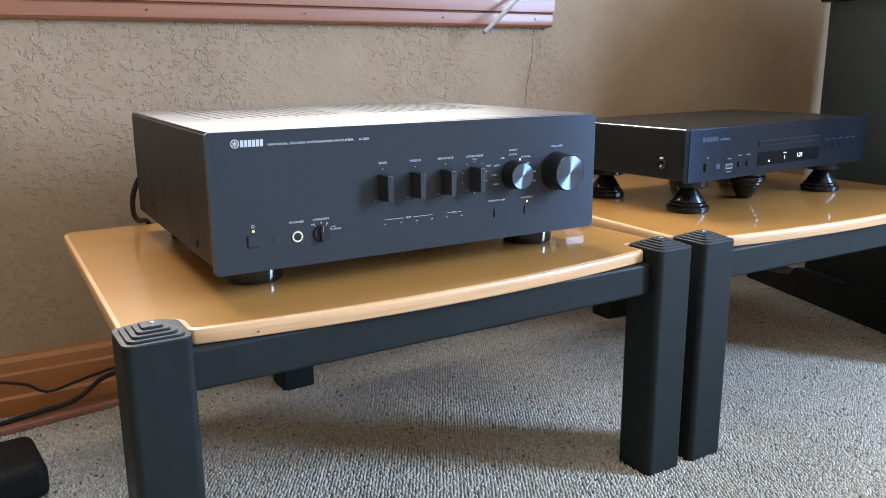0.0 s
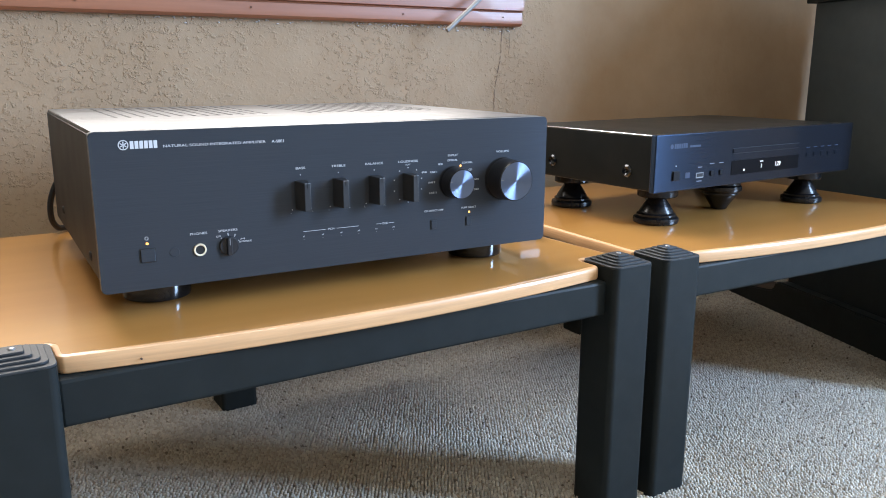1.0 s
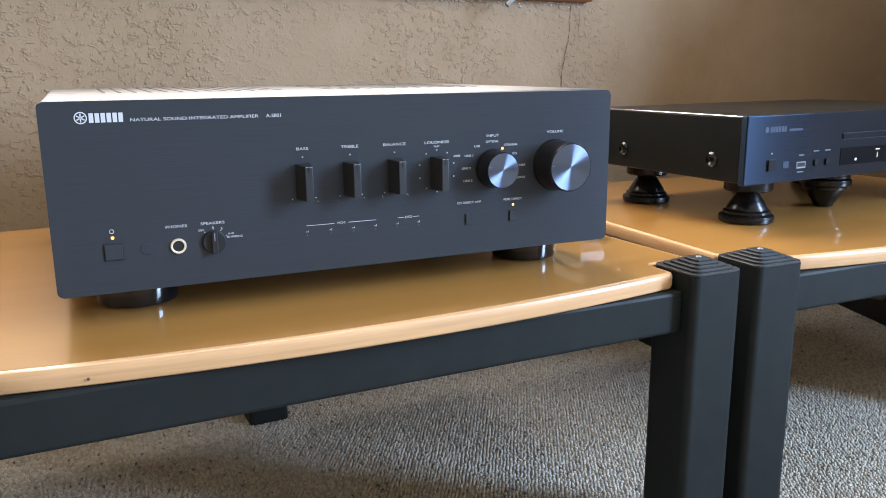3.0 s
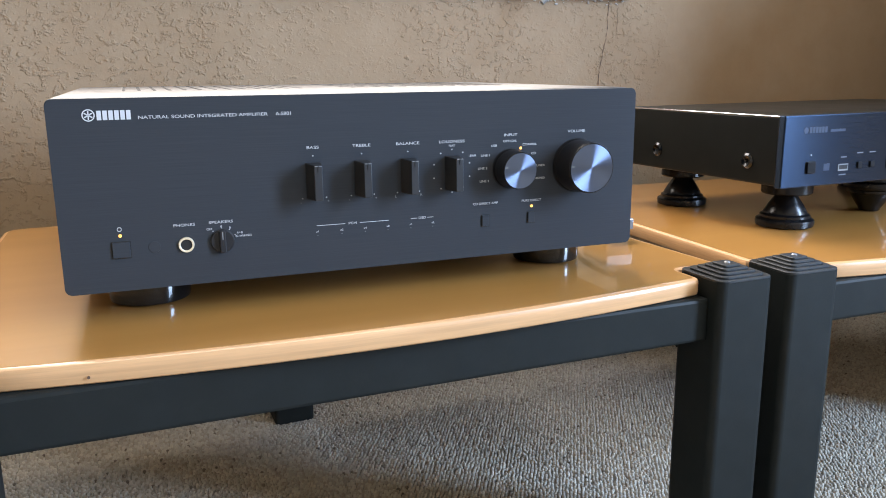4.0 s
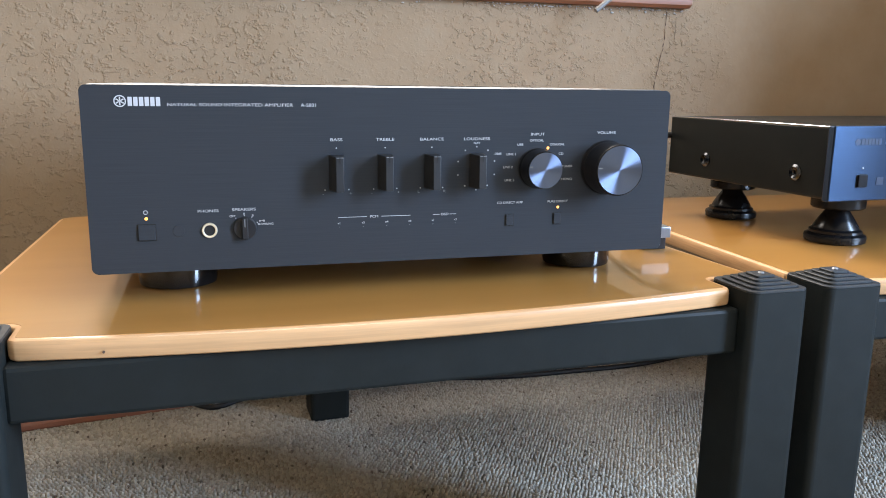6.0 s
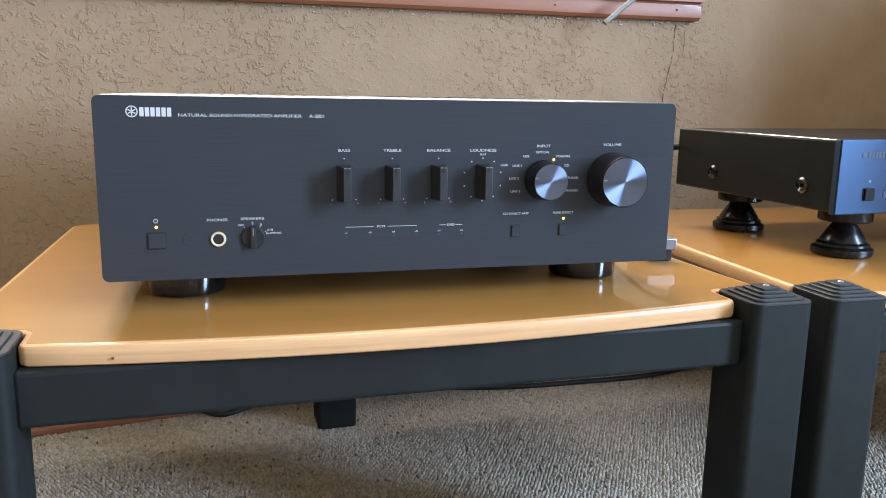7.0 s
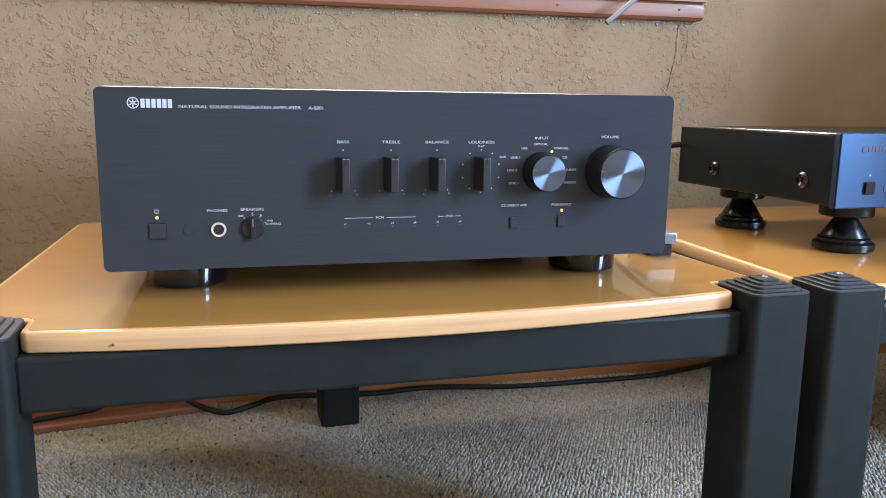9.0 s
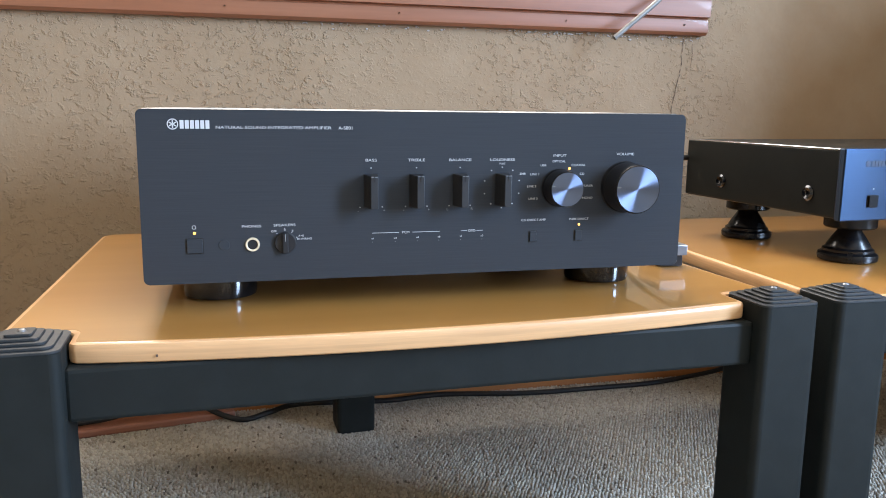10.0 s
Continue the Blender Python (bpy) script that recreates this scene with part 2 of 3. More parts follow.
def prism(points, z0, z1, bevel=0.0, seg=2, bm=None):
    """A slab with the given outline (counter-clockwise)."""
    bm = bm or bmesh.new()
    lo = [bm.verts.new((x, y, z0)) for x, y in points]
    hi = [bm.verts.new((x, y, z1)) for x, y in points]
    top = bm.faces.new(hi)
    low = bm.faces.new(lo[::-1])
    for i in range(len(points)):
        j = (i + 1) % len(points)
        bm.faces.new((lo[i], lo[j], hi[j], hi[i]))
    if bevel:
        es = list(set(top.edges) | set(low.edges))
        bmesh.ops.bevel(bm, geom=es, offset=bevel, segments=seg, profile=0.5, affect="EDGES")
    bmesh.ops.recalc_face_normals(bm, faces=bm.faces)
    return bm


def smooth_path(points, steps=8):
    """Catmull-Rom through the points."""
    p = [Vector(q) for q in points]
    p = [p[0] * 2 - p[1]] + p + [p[-1] * 2 - p[-2]]
    out = []
    for i in range(1, len(p) - 2):
        for s in range(steps):
            t = s / steps
            a, b, c, d = p[i - 1], p[i], p[i + 1], p[i + 2]
            out.append(0.5 * ((2 * b) + (c - a) * t + (2 * a - 5 * b + 4 * c - d) * t * t + (3 * b - a - 3 * c + d) * t ** 3))
    out.append(p[-2])
    return out


def tube(points, r, seg=10, steps=8, bm=None):
    bm = bm or bmesh.new()
    path = smooth_path(points, steps)
    rings, side = [], None
    for i, c in enumerate(path):
        d = (path[min(i + 1, len(path) - 1)] - path[max(i - 1, 0)]).normalized()
        if side is None:
            side = d.orthogonal().normalized()
        side = (side - d * side.dot(d)).normalized()
        up = d.cross(side)
        rings.append([bm.verts.new(c + r * (math.cos(2 * math.pi * k / seg) * side + math.sin(2 * math.pi * k / seg) * up)) for k in range(seg)])
    for a, b in zip(rings, rings[1:]):
        for k in range(seg):
            bm.faces.new((a[k], a[(k + 1) % seg], b[(k + 1) % seg], b[k]))
    bm.faces.new(rings[0])
    bm.faces.new(rings[-1][::-1])
    bmesh.ops.recalc_face_normals(bm, faces=bm.faces)
    return bm


FACE = Matrix.Rotation(radians(90), 4, "X")      # text and turned parts on a front that looks along -y


def lettering(text, x, z, size, parent, material, y=-0.0004, wide=1.25, align="CENTER", label=""):
    cu = bpy.data.curves.new("lettering", "FONT")
    cu.body, cu.size, cu.align_x, cu.align_y = text, size, align, "CENTER"
    cu.extrude = 0.00008
    tmp = bpy.data.objects.new("lettering", cu)
    scene.collection.objects.link(tmp)
    bpy.context.view_layer.update()
    me = bpy.data.meshes.new_from_object(tmp.evaluated_get(bpy.context.evaluated_depsgraph_get()))
    bpy.data.objects.remove(tmp)
    bpy.data.curves.remove(cu)
    me.transform(Matrix.Translation((x, y, z)) @ FACE @ Matrix.Diagonal((wide, 1, 1, 1)))
    me.materials.clear()
    me.materials.append(material)
    ob = new("lettering", me)
    ob.parent = parent
    if label:
        tagged(ob, label)
    return ob


# ---------------------------------------------------------------- the room
ROOM_W, ROOM_E, ROOM_S, ROOM_H = -2.0, 2.2, -3.0, 2.4
WIN = (-0.20, 0.695, 0.602, 2.09)          # opening of the window over the amplifier: x0, x1, z0, z1
SIDE_WIN = (-1.71, -1.11, 0.46, 1.87)          # opening of the window in the east wall: y0, y1, z0, z1

wall_north = thing("wall_north", Matrix(), "tan trowelled plaster wall with pitted patches and a crack", "wall", kind="structure")
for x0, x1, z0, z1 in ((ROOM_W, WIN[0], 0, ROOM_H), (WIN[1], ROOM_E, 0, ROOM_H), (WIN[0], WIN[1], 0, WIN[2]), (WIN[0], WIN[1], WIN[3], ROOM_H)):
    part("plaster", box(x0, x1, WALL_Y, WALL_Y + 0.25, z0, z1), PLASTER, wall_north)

wall_east = thing("wall_east", Matrix(), "unseen tan painted wall with a window opening", "wall", kind="structure")
for y0, y1, z0, z1 in ((ROOM_S, SIDE_WIN[0], 0, ROOM_H), (SIDE_WIN[1], WALL_Y, 0, ROOM_H), (SIDE_WIN[0], SIDE_WIN[1], SIDE_WIN[3], ROOM_H), (SIDE_WIN[0], SIDE_WIN[1], 0, SIDE_WIN[2])):
    part("plaster", box(ROOM_E, ROOM_E + 0.2, y0, y1, z0, z1), PLAIN_WALL, wall_east)
solo("wall_south", box(ROOM_W, ROOM_E, ROOM_S - 0.2, ROOM_S, 0, ROOM_H), PLAIN_WALL, "unseen tan painted plain wall", "wall", "structure")
solo("wall_west", box(ROOM_W - 0.2, ROOM_W, ROOM_S, WALL_Y, 0, ROOM_H), PLAIN_WALL, "unseen tan painted plain wall", "wall", "structure")
solo("ceiling", box(ROOM_W - 0.2, ROOM_E + 0.2, ROOM_S - 0.2, WALL_Y + 0.25, ROOM_H, ROOM_H + 0.1), CEILING_PAINT, "unseen pale painted ceiling", "ceiling", "structure")

# the crack that runs down from the window trim
bm = bmesh.new()
rnd = random.Random(5)


def crack_line(x, z0, z1, width, lean):
    prev, z = None, z0
    while z > z1:
        w = width * rnd.uniform(0.25, 1.2)
        a, b = bm.verts.new((x - w / 2, WALL_Y - 0.0006, z)), bm.verts.new((x + w / 2, WALL_Y - 0.0006, z))
        if prev:
            bm.faces.new((prev[0], a, b, prev[1]))
        prev = (a, b) if rnd.random() > 0.14 else None
        x += rnd.uniform(-0.0011, 0.0011) + lean
        z -= rnd.uniform(0.002, 0.005)


crack_line(0.7400, 0.538, 0.27, 0.0015, -0.0002)
crack_line(0.757, 0.530, 0.495, 0.0007, 0.0)
ob = new("crack", link_mesh("crack", bm, CRACK, False))
ob.parent = wall_north
tagged(ob, "dark hairline crack in the plaster")

# window trim: moulded varnished boards, with the reveal above
trim = thing("window_trim", Matrix(), "reddish varnished wooden casing under the window, with cable", "window trim", kind="structure")
bm = bmesh.new()
prof = [(0.000, 0.5415), (-0.012, 0.5415), (-0.017, 0.5455), (-0.018, 0.552), (-0.016, 0.5635), (-0.014, 0.5645), (-0.0145, 0.566), (-0.022, 0.5675), (-0.023, 0.588), (-0.021, 0.594), (0.000, 0.594)]
ends = []
for x in (-1.02, 0.771):
    ends.append([bm.verts.new((x, WALL_Y + y, z)) for y, z in prof])
for i in range(len(prof) - 1):
    bm.faces.new((ends[0][i], ends[1][i], ends[1][i + 1], ends[0][i + 1]))
bm.faces.new(ends[0])
bm.faces.new(ends[1][::-1])
bmesh.ops.recalc_face_normals(bm, faces=bm.faces)
part("apron_board", bm, TRIM_WOOD, trim)
part("sill", box(-1.04, 0.775, WALL_Y - 0.027, WALL_Y + 0.025, 0.594, 0.602, 0.004, 3), TRIM_WOOD, trim)
part("side_casing", box(0.695, 0.771, WALL_Y - 0.020, WALL_Y, 0.602, 2.17, 0.004), TRIM_WOOD, trim)
part("side_casing", box(-0.276, -0.20, WALL_Y - 0.020, WALL_Y, 0.602, 2.17, 0.004), TRIM_WOOD, trim)
part("head_casing", box(-0.20, 0.695, WALL_Y - 0.020, WALL_Y, 2.09, 2.17, 0.004), TRIM_WOOD, trim)
for x, z in ((0.292, 0.5555), (0.538, 0.5545), (0.730, 0.5555), (0.06, 0.5555)):
    part("nail_hole", lathe([(0, -0.0004), (0.0013, -0.0004), (0.0013, 0.001)], 8, m=Matrix.Translation((x, WALL_Y - 0.0178, z)) @ FACE), CRACK, trim)
# crumbs of filler under the trim
bm = bmesh.new()
for _ in range(150):
    x = rnd.choice((rnd.uniform(0.50, 0.765), rnd.uniform(0.15, 0.765)))
    s = rnd.uniform(0.0005, 0.0017)
    mm = Matrix.Translation((x, WALL_Y - 0.001, 0.5405 - abs(rnd.gauss(0, 0.003)))) @ Matrix.Diagonal((s * rnd.uniform(1, 2.2), s, s, 1))
    bmesh.ops.create_icosphere(bm, subdivisions=1, radius=1.0, matrix=mm)
ob = new("filler_crumbs", link_mesh("filler_crumbs", bm, CAULK))
ob.parent = trim
tagged(ob, "white crumbs of filler")

# skirting board and the batten at its foot
skirt = thing("baseboard", Matrix(), "orange varnished moulded wooden skirting board", "baseboard", kind="structure")
bm = bmesh.new()
prof = [(0, 0.0), (-0.022, 0.0), (-0.022, 0.026), (-0.018, 0.030), (-0.018, 0.060), (-0.014, 0.063), (-0.013, 0.077), (-0.008, 0.083), (0, 0.084)]
ends = []
for x in (ROOM_W, 2.2):
    ends.append([bm.verts.new((x, WALL_Y + y, z)) for y, z in prof])
for i in range(len(prof) - 1):
    bm.faces.new((ends[0][i], ends[1][i], ends[1][i + 1], ends[0][i + 1]))
bm.faces.new(ends[0])
bm.faces.new(ends[1][::-1])
bmesh.ops.recalc_face_normals(bm, faces=bm.faces)
part("moulding", bm, BASE_WOOD, skirt)
strip = thing("wood_strip", pose(-0.09, 0.4800, 0.001, 0, 0, 9), "loose reddish bare wooden strip lying along the skirting board", "wooden strip")
part("batten", box(-0.30, 0.145, -0.022, 0.006, 0.0, 0.011, 0.003), BATTEN_WOOD, strip)

# carpet: a backing sheet, and loops over the part that is seen near by
floor = thing("floor", Matrix(), "grey-beige looped berber carpet with dark flecks", "carpet", kind="structure")
part("backing", box(ROOM_W - 0.2, ROOM_E + 0.2, ROOM_S - 0.2, WALL_Y + 0.25, -0.05, -0.0005), CARPET_BACK, floor)


def carpet_loops(x0, x1, y0, y1, step):
    rng = np.random.default_rng(3)
    nx, ny = int((x1 - x0) / step), int((y1 - y0) / (step * 0.86))
    ix, iy = np.meshgrid(np.arange(nx), np.arange(ny))
    cx = x0 + (ix + 0.5 * (iy % 2)) * step + rng.normal(0, step * 0.13, ix.shape)
    cy = y0 + iy * step * 0.86 + rng.normal(0, step * 0.12, ix.shape)
    cx, cy = cx.ravel(), cy.ravel()
    n = len(cx)
    size = step * rng.uniform(0.46, 0.60, n)
    high = step * rng.uniform(0.48, 0.85, n)
    turn = rng.uniform(0, 6.28, n)
    ring = 4
    co = np.zeros((n, ring * 2 + 1, 3))
    for k in range(ring):
        a = turn + k * 2 * np.pi / ring
        co[:, k] = np.stack([cx + size * np.cos(a), cy + size * np.sin(a), np.full(n, -0.002)], 1)
        co[:, ring + k] = np.stack([cx + size * 0.72 * np.cos(a), cy + size * 0.72 * np.sin(a), high * 0.72], 1)
    co[:, ring * 2] = np.stack([cx, cy, high], 1)
    quads = [(k, (k + 1) % ring, ring + (k + 1) % ring, ring + k) for k in range(ring)]
    tris = [(ring + k, ring + (k + 1) % ring, ring * 2) for k in range(ring)]
    base = (np.arange(n) * (ring * 2 + 1))[:, None]
    q = (base[:, :, None] + np.array(quads)[None]).reshape(-1, 4)
    t = (base[:, :, None] + np.array(tris)[None]).reshape(-1, 3)
    me = bpy.data.meshes.new("carpet_pile")
    me.vertices.add(co.shape[0] * co.shape[1])
    me.vertices.foreach_set("co", co.ravel())
    loops = np.concatenate([q.ravel(), t.ravel()])
    me.loops.add(len(loops))
    me.loops.foreach_set("vertex_index", loops)
    starts = np.concatenate([np.arange(len(q)) * 4, len(q) * 4 + np.arange(len(t)) * 3])
    me.polygons.add(len(starts))
    me.polygons.foreach_set("loop_start", starts)
    me.polygons.foreach_set("use_smooth", np.ones(len(starts), bool))
    me.update(calc_edges=True)
    me.materials.append(CARPET_LOOPS)
    return me


ob = new("carpet_pile", carpet_loops(-0.40, 1.55, -0.42, 0.511, 0.0046))
ob.parent = floor
tagged(ob, "tight rows of grey wool loops", kind="stuff")


# ---------------------------------------------------------------- low tables
def table_outline(inset):
    """Top of a table round its own centre line: bowed front, notched corners for the front legs."""
    hw, hr, back = 0.3035 - inset, 0.2905 - inset, 0.425 - inset
    nx, ny = 0.2555 - inset, -0.0165 + inset        # notch
    front_end = -0.0505 + inset
    pts = []
    n = 22
    r = 0.009

    def arc(cx, cy, a0, a1, rad, k=5):
        for i in range(k + 1):
            a = radians(a0 + (a1 - a0) * i / k)
            pts.append((cx + rad * math.cos(a), cy + rad * math.sin(a)))
    # bowed front, from the left notch to the right one
    bow = 0.019
    arc(-nx + r, front_end + 0.0035 + r * 0.6, 180, 250, r)
    for i in range(1, n):
        u = -1 + 2 * i / n
        pts.append((u * (nx - r), front_end - bow * (1 - u * u)))
    arc(nx - r, front_end + 0.0035 + r * 0.6, 290, 360, r)
    ri = 0.007
    pts_in = []
    for i in range(5):
        a = radians(180 - 90 * i / 4)
        pts_in.append((nx + ri + ri * math.cos(a), ny - ri + ri * math.sin(a)))
    pts.extend(pts_in)
    pts.append((hw - 0.004, ny))
    pts.append((hw, ny + 0.004))
    pts.append((hr, back - 0.02))
    arc(hr - 0.02, back - 0.02, 0, 90, 0.02)
    arc(-hr + 0.02, back - 0.02, 90, 180, 0.02)
    pts.append((-hw, ny + 0.004))
    pts.append((-hw + 0.004, ny))
    pts.extend([(-x, y) for x, y in pts_in[::-1]])
    return pts


def offset_loop(pts, d):
    """Move a counter-clockwise loop inwards by d."""
    out = []
    n = len(pts)
    for i in range(n):
        a, b, c = Vector(pts[i - 1]), Vector(pts[i]), Vector(pts[(i + 1) % n])
        e1, e2 = (b - a).normalized(), (c - b).normalized()
        nrm = Vector((-(e1.y + e2.y), e1.x + e2.x))
        nrm.normalize()
        k = max(0.5, nrm.dot(Vector((-e1.y, e1.x))))
        out.append(tuple(b + nrm * d / k))
    return out


LEG_X, LEG_Y, LEG_H = 0.2825, -0.045, 0.0264


def rounded(cx, cy, h, r, k=4):
    """Outline of a square with rounded corners."""
    pts = []
    for sx, sy, a0 in ((1, 1, 0), (-1, 1, 90), (-1, -1, 180), (1, -1, 270)):
        for i in range(k + 1):
            a = radians(a0 + 90 * i / k)
            pts.append((cx + sx * (h - r) + r * math.cos(a), cy + sy * (h - r) + r * math.sin(a)))
    return pts


def low_table(m, label):
    t = thing("low_table", m, label, "low table", "matching low tables")
    outline = table_outline(0.0)
    # solid lipping, swept round the edge
    prof = [(0.0050, 0.0), (0.0024, -0.0002), (0.0010, -0.0009), (0.0002, -0.0023), (0.0, -0.0042), (0.0, -0.0108), (0.0005, -0.0128), (0.0018, -0.0138), (0.0050, -0.0140)]
    bm = bmesh.new()
    loops = [[bm.verts.new((x, y, ZT + dz)) for x, y in offset_loop(outline, d)] for d, dz in prof]
    n = len(outline)
    for a, b in zip(loops, loops[1:]):
        for i in range(n):
            bm.faces.new((a[i], b[i], b[(i + 1) % n], a[(i + 1) % n]))
    bmesh.ops.recalc_face_normals(bm, faces=bm.faces)
    part("edge_lipping", bm, LIPPING, t, "pale solid wood rounded edge", False)
    part("tabletop", prism(offset_loop(outline, 0.0048), ZT - 0.0138, ZT + 0.0002), VENEER, t, "glossy honey-coloured wood veneer")
    zr = 0.2742
    for sx in (-1, 1):
        cx = sx * LEG_X
        leg = part("front_leg", prism(rounded(cx, LEG_Y, LEG_H, 0.0065, 6), 0.0, zr), METAL_COAT, t)
        # cap in square steps
        bm = bmesh.new()
        steps = 5
        for k in range(steps):
            w = (LEG_H + 0.0001) * (1 - k * 0.172)
            z0 = zr + 0.0019 * k
            prism(rounded(cx, LEG_Y, w, max(0.0014, 0.0075 - 0.0014 * k), 4), z0, z0 + 0.0019, 0.00035, 1, bm)
        cap = part("leg_cap", bm, CAP_PLASTIC, leg, "grey plastic cap in square steps")
        part("cap_stud", lathe([(0.0, 0.0016), (0.0018, 0.0012), (0.0026, 0.0003), (0.0026, -0.001)], 12, m=Matrix.Translation((cx + 0.001, LEG_Y, zr + 0.0019 * steps))), STUD, leg, "worn metal stud")
    part("rear_leg", box(-0.0155, 0.0345, 0.4035, 0.4535, 0.0, 0.2598, 0.005, 3), METAL_COAT, t)
    part("front_rail", box(-LEG_X + LEG_H - 0.001, LEG_X - LEG_H + 0.001, -0.058, -0.030, 0.2235, ZT - 0.0142, 0.003), METAL_COAT, t)
    part("spine_rail", box(-0.020, 0.020, -0.0305, 0.4040, 0.229, ZT - 0.0142, 0.003), METAL_COAT, t)
    return t


table_a = low_table(pose(0.2124, -0.0110, 0, 0, 0, 1.4), "low wooden table with bowed front under the amplifier")
table_b = copy_thing(table_a, pose(0.8485, -0.0045, 0, 0, 0, 0))
tagged(table_b, "low wooden table with bowed front under the disc player")
part("pin_hole", lathe([(0, 0.0003), (0.0008, 0.0003), (0.0008, -0.001)], 8, m=Matrix.Translation((-0.200, -0.0580, 0.2650)) @ FACE), CRACK, table_a)


# ---------------------------------------------------------------- amplifier
ZB, PH, PW = 0.2965, 0.1278, 0.435
amp = thing("stereo_amplifier", pose(0, 0, ZB), "black stereo amplifier with control knobs, standing on the low table", "amplifier")

outline = []
for cx, cz, a0 in ((PW - 0.004, PH - 0.004, 0), (0.004, PH - 0.004, 90), (0.004, 0.004, 180), (PW - 0.004, 0.004, 270)):
    for i in range(6):
        a = radians(a0 + 90 * i / 5)
        outline.append((cx + 0.004 * math.cos(a), cz + 0.004 * math.sin(a)))
bm = prism(outline, 0.0, 0.008, 0.0007, 2)
bmesh.ops.transform(bm, matrix=Matrix.Translation((0, 0.008, 0)) @ FACE, verts=bm.verts)
part("front_panel", bm, AMP_FACE, amp, "black front panel with white lettering")

# steel cover with slotted vents in its top
case = part("cover", box(0.003, 0.432, 0.008, 0.362, 0.004, PH + 0.0006, 0.0018), AMP_CASE, amp, "satin black steel cover")


def vents(x0, x1, y0, y1, nx, ny):
    """Slots that run from front to back, in rows."""
    for i in range(nx):
        for j in range(ny):
            x = x0 + (x1 - x0) * (i + 0.5) / nx
            a, b = y0 + (y1 - y0) * j / ny, y0 + (y1 - y0) * (j + 1) / ny
            yield (x - 0.0013, x + 0.0013, a + 0.003, b - 0.003)


# sheets added over the cover's sides, darkened to stand for shade
part("side_shade_sheet", box(0.0022, 0.0032, 0.0085, 0.3615, 0.006, PH - 0.003), AMP_SIDE_SHADED, amp)
part("side_shade_sheet", box(0.4318, 0.4328, 0.0085, 0.3615, 0.006, PH - 0.003), AMP_SIDE_SHADED, amp)
slot_mesh = None
slots = list(vents(0.040, 0.200, 0.160, 0.345, 13, 4)) + list(vents(0.236, 0.396, 0.160, 0.345, 13, 4))
for x0, x1, y0, y1 in slots:
    if slot_mesh is None:
        w, d = x1 - x0, y1 - y0
        slot_mesh = link_mesh("vent_slot", prism([(-w / 2, -d / 2), (w / 2, -d / 2), (w / 2, d / 2), (-w / 2, d / 2)], -0.0012, 0.00025), DARK_HOLE, False)
    ob = new("vent_slot", slot_mesh)
    ob.parent = case
    ob.location = ((x0 + x1) / 2, (y0 + y1) / 2, PH + 0.0006)
for y, z in ((0.275, 0.026), (0.068, 0.018)):
    for x, side in ((0.0024, -1), (0.4326, 1)):
        mm = Matrix.Translation((x, y, z)) @ Matrix.Rotation(radians(90 * side), 4, "Y")
        part("side_screw", lathe([(0.0, 0.0008), (0.0016, 0.0012), (0.0036, 0.0018), (0.0046, 0.0008), (0.0046, -0.001)], 16, m=mm), KNOB_BLACK, amp)

for x in (0.053, 0.388):
    for y in (0.062, 0.295):
        part("foot", lathe([(0, -0.0222), (0.026, -0.0222), (0.0285, -0.0212), (0.0292, -0.018), (0.0292, -0.003), (0.028, 0.0045), (0, 0.0045)], 40, m=Matrix.Translation((x, y, 0))), GLOSS_BLACK, amp, "glossy black round foot")

# tone knobs: wedges that narrow towards their face
def wedge(x, z0, z1, base, face, deep):
    bm = bmesh.new()
    back = [bm.verts.new((x + sx * base, 0.0, z)) for sx, z in ((-1, z0), (1, z0), (1, z1), (-1, z1))]
    front = [bm.verts.new((x + sx * face, -deep, z)) for sx, z in ((-1, z0 + 0.0004), (1, z0 + 0.0004), (1, z1 - 0.0006), (-1, z1 - 0.0006))]
    bm.faces.new(front)
    bm.faces.new(back[::-1])
    for i in range(4):
        bm.faces.new((back[i], back[(i + 1) % 4], front[(i + 1) % 4], front[i]))
    bmesh.ops.bevel(bm, geom=list(bm.edges), offset=0.0005, segments=2, profile=0.5, affect="EDGES")
    bmesh.ops.recalc_face_normals(bm, faces=bm.faces)
    return bm


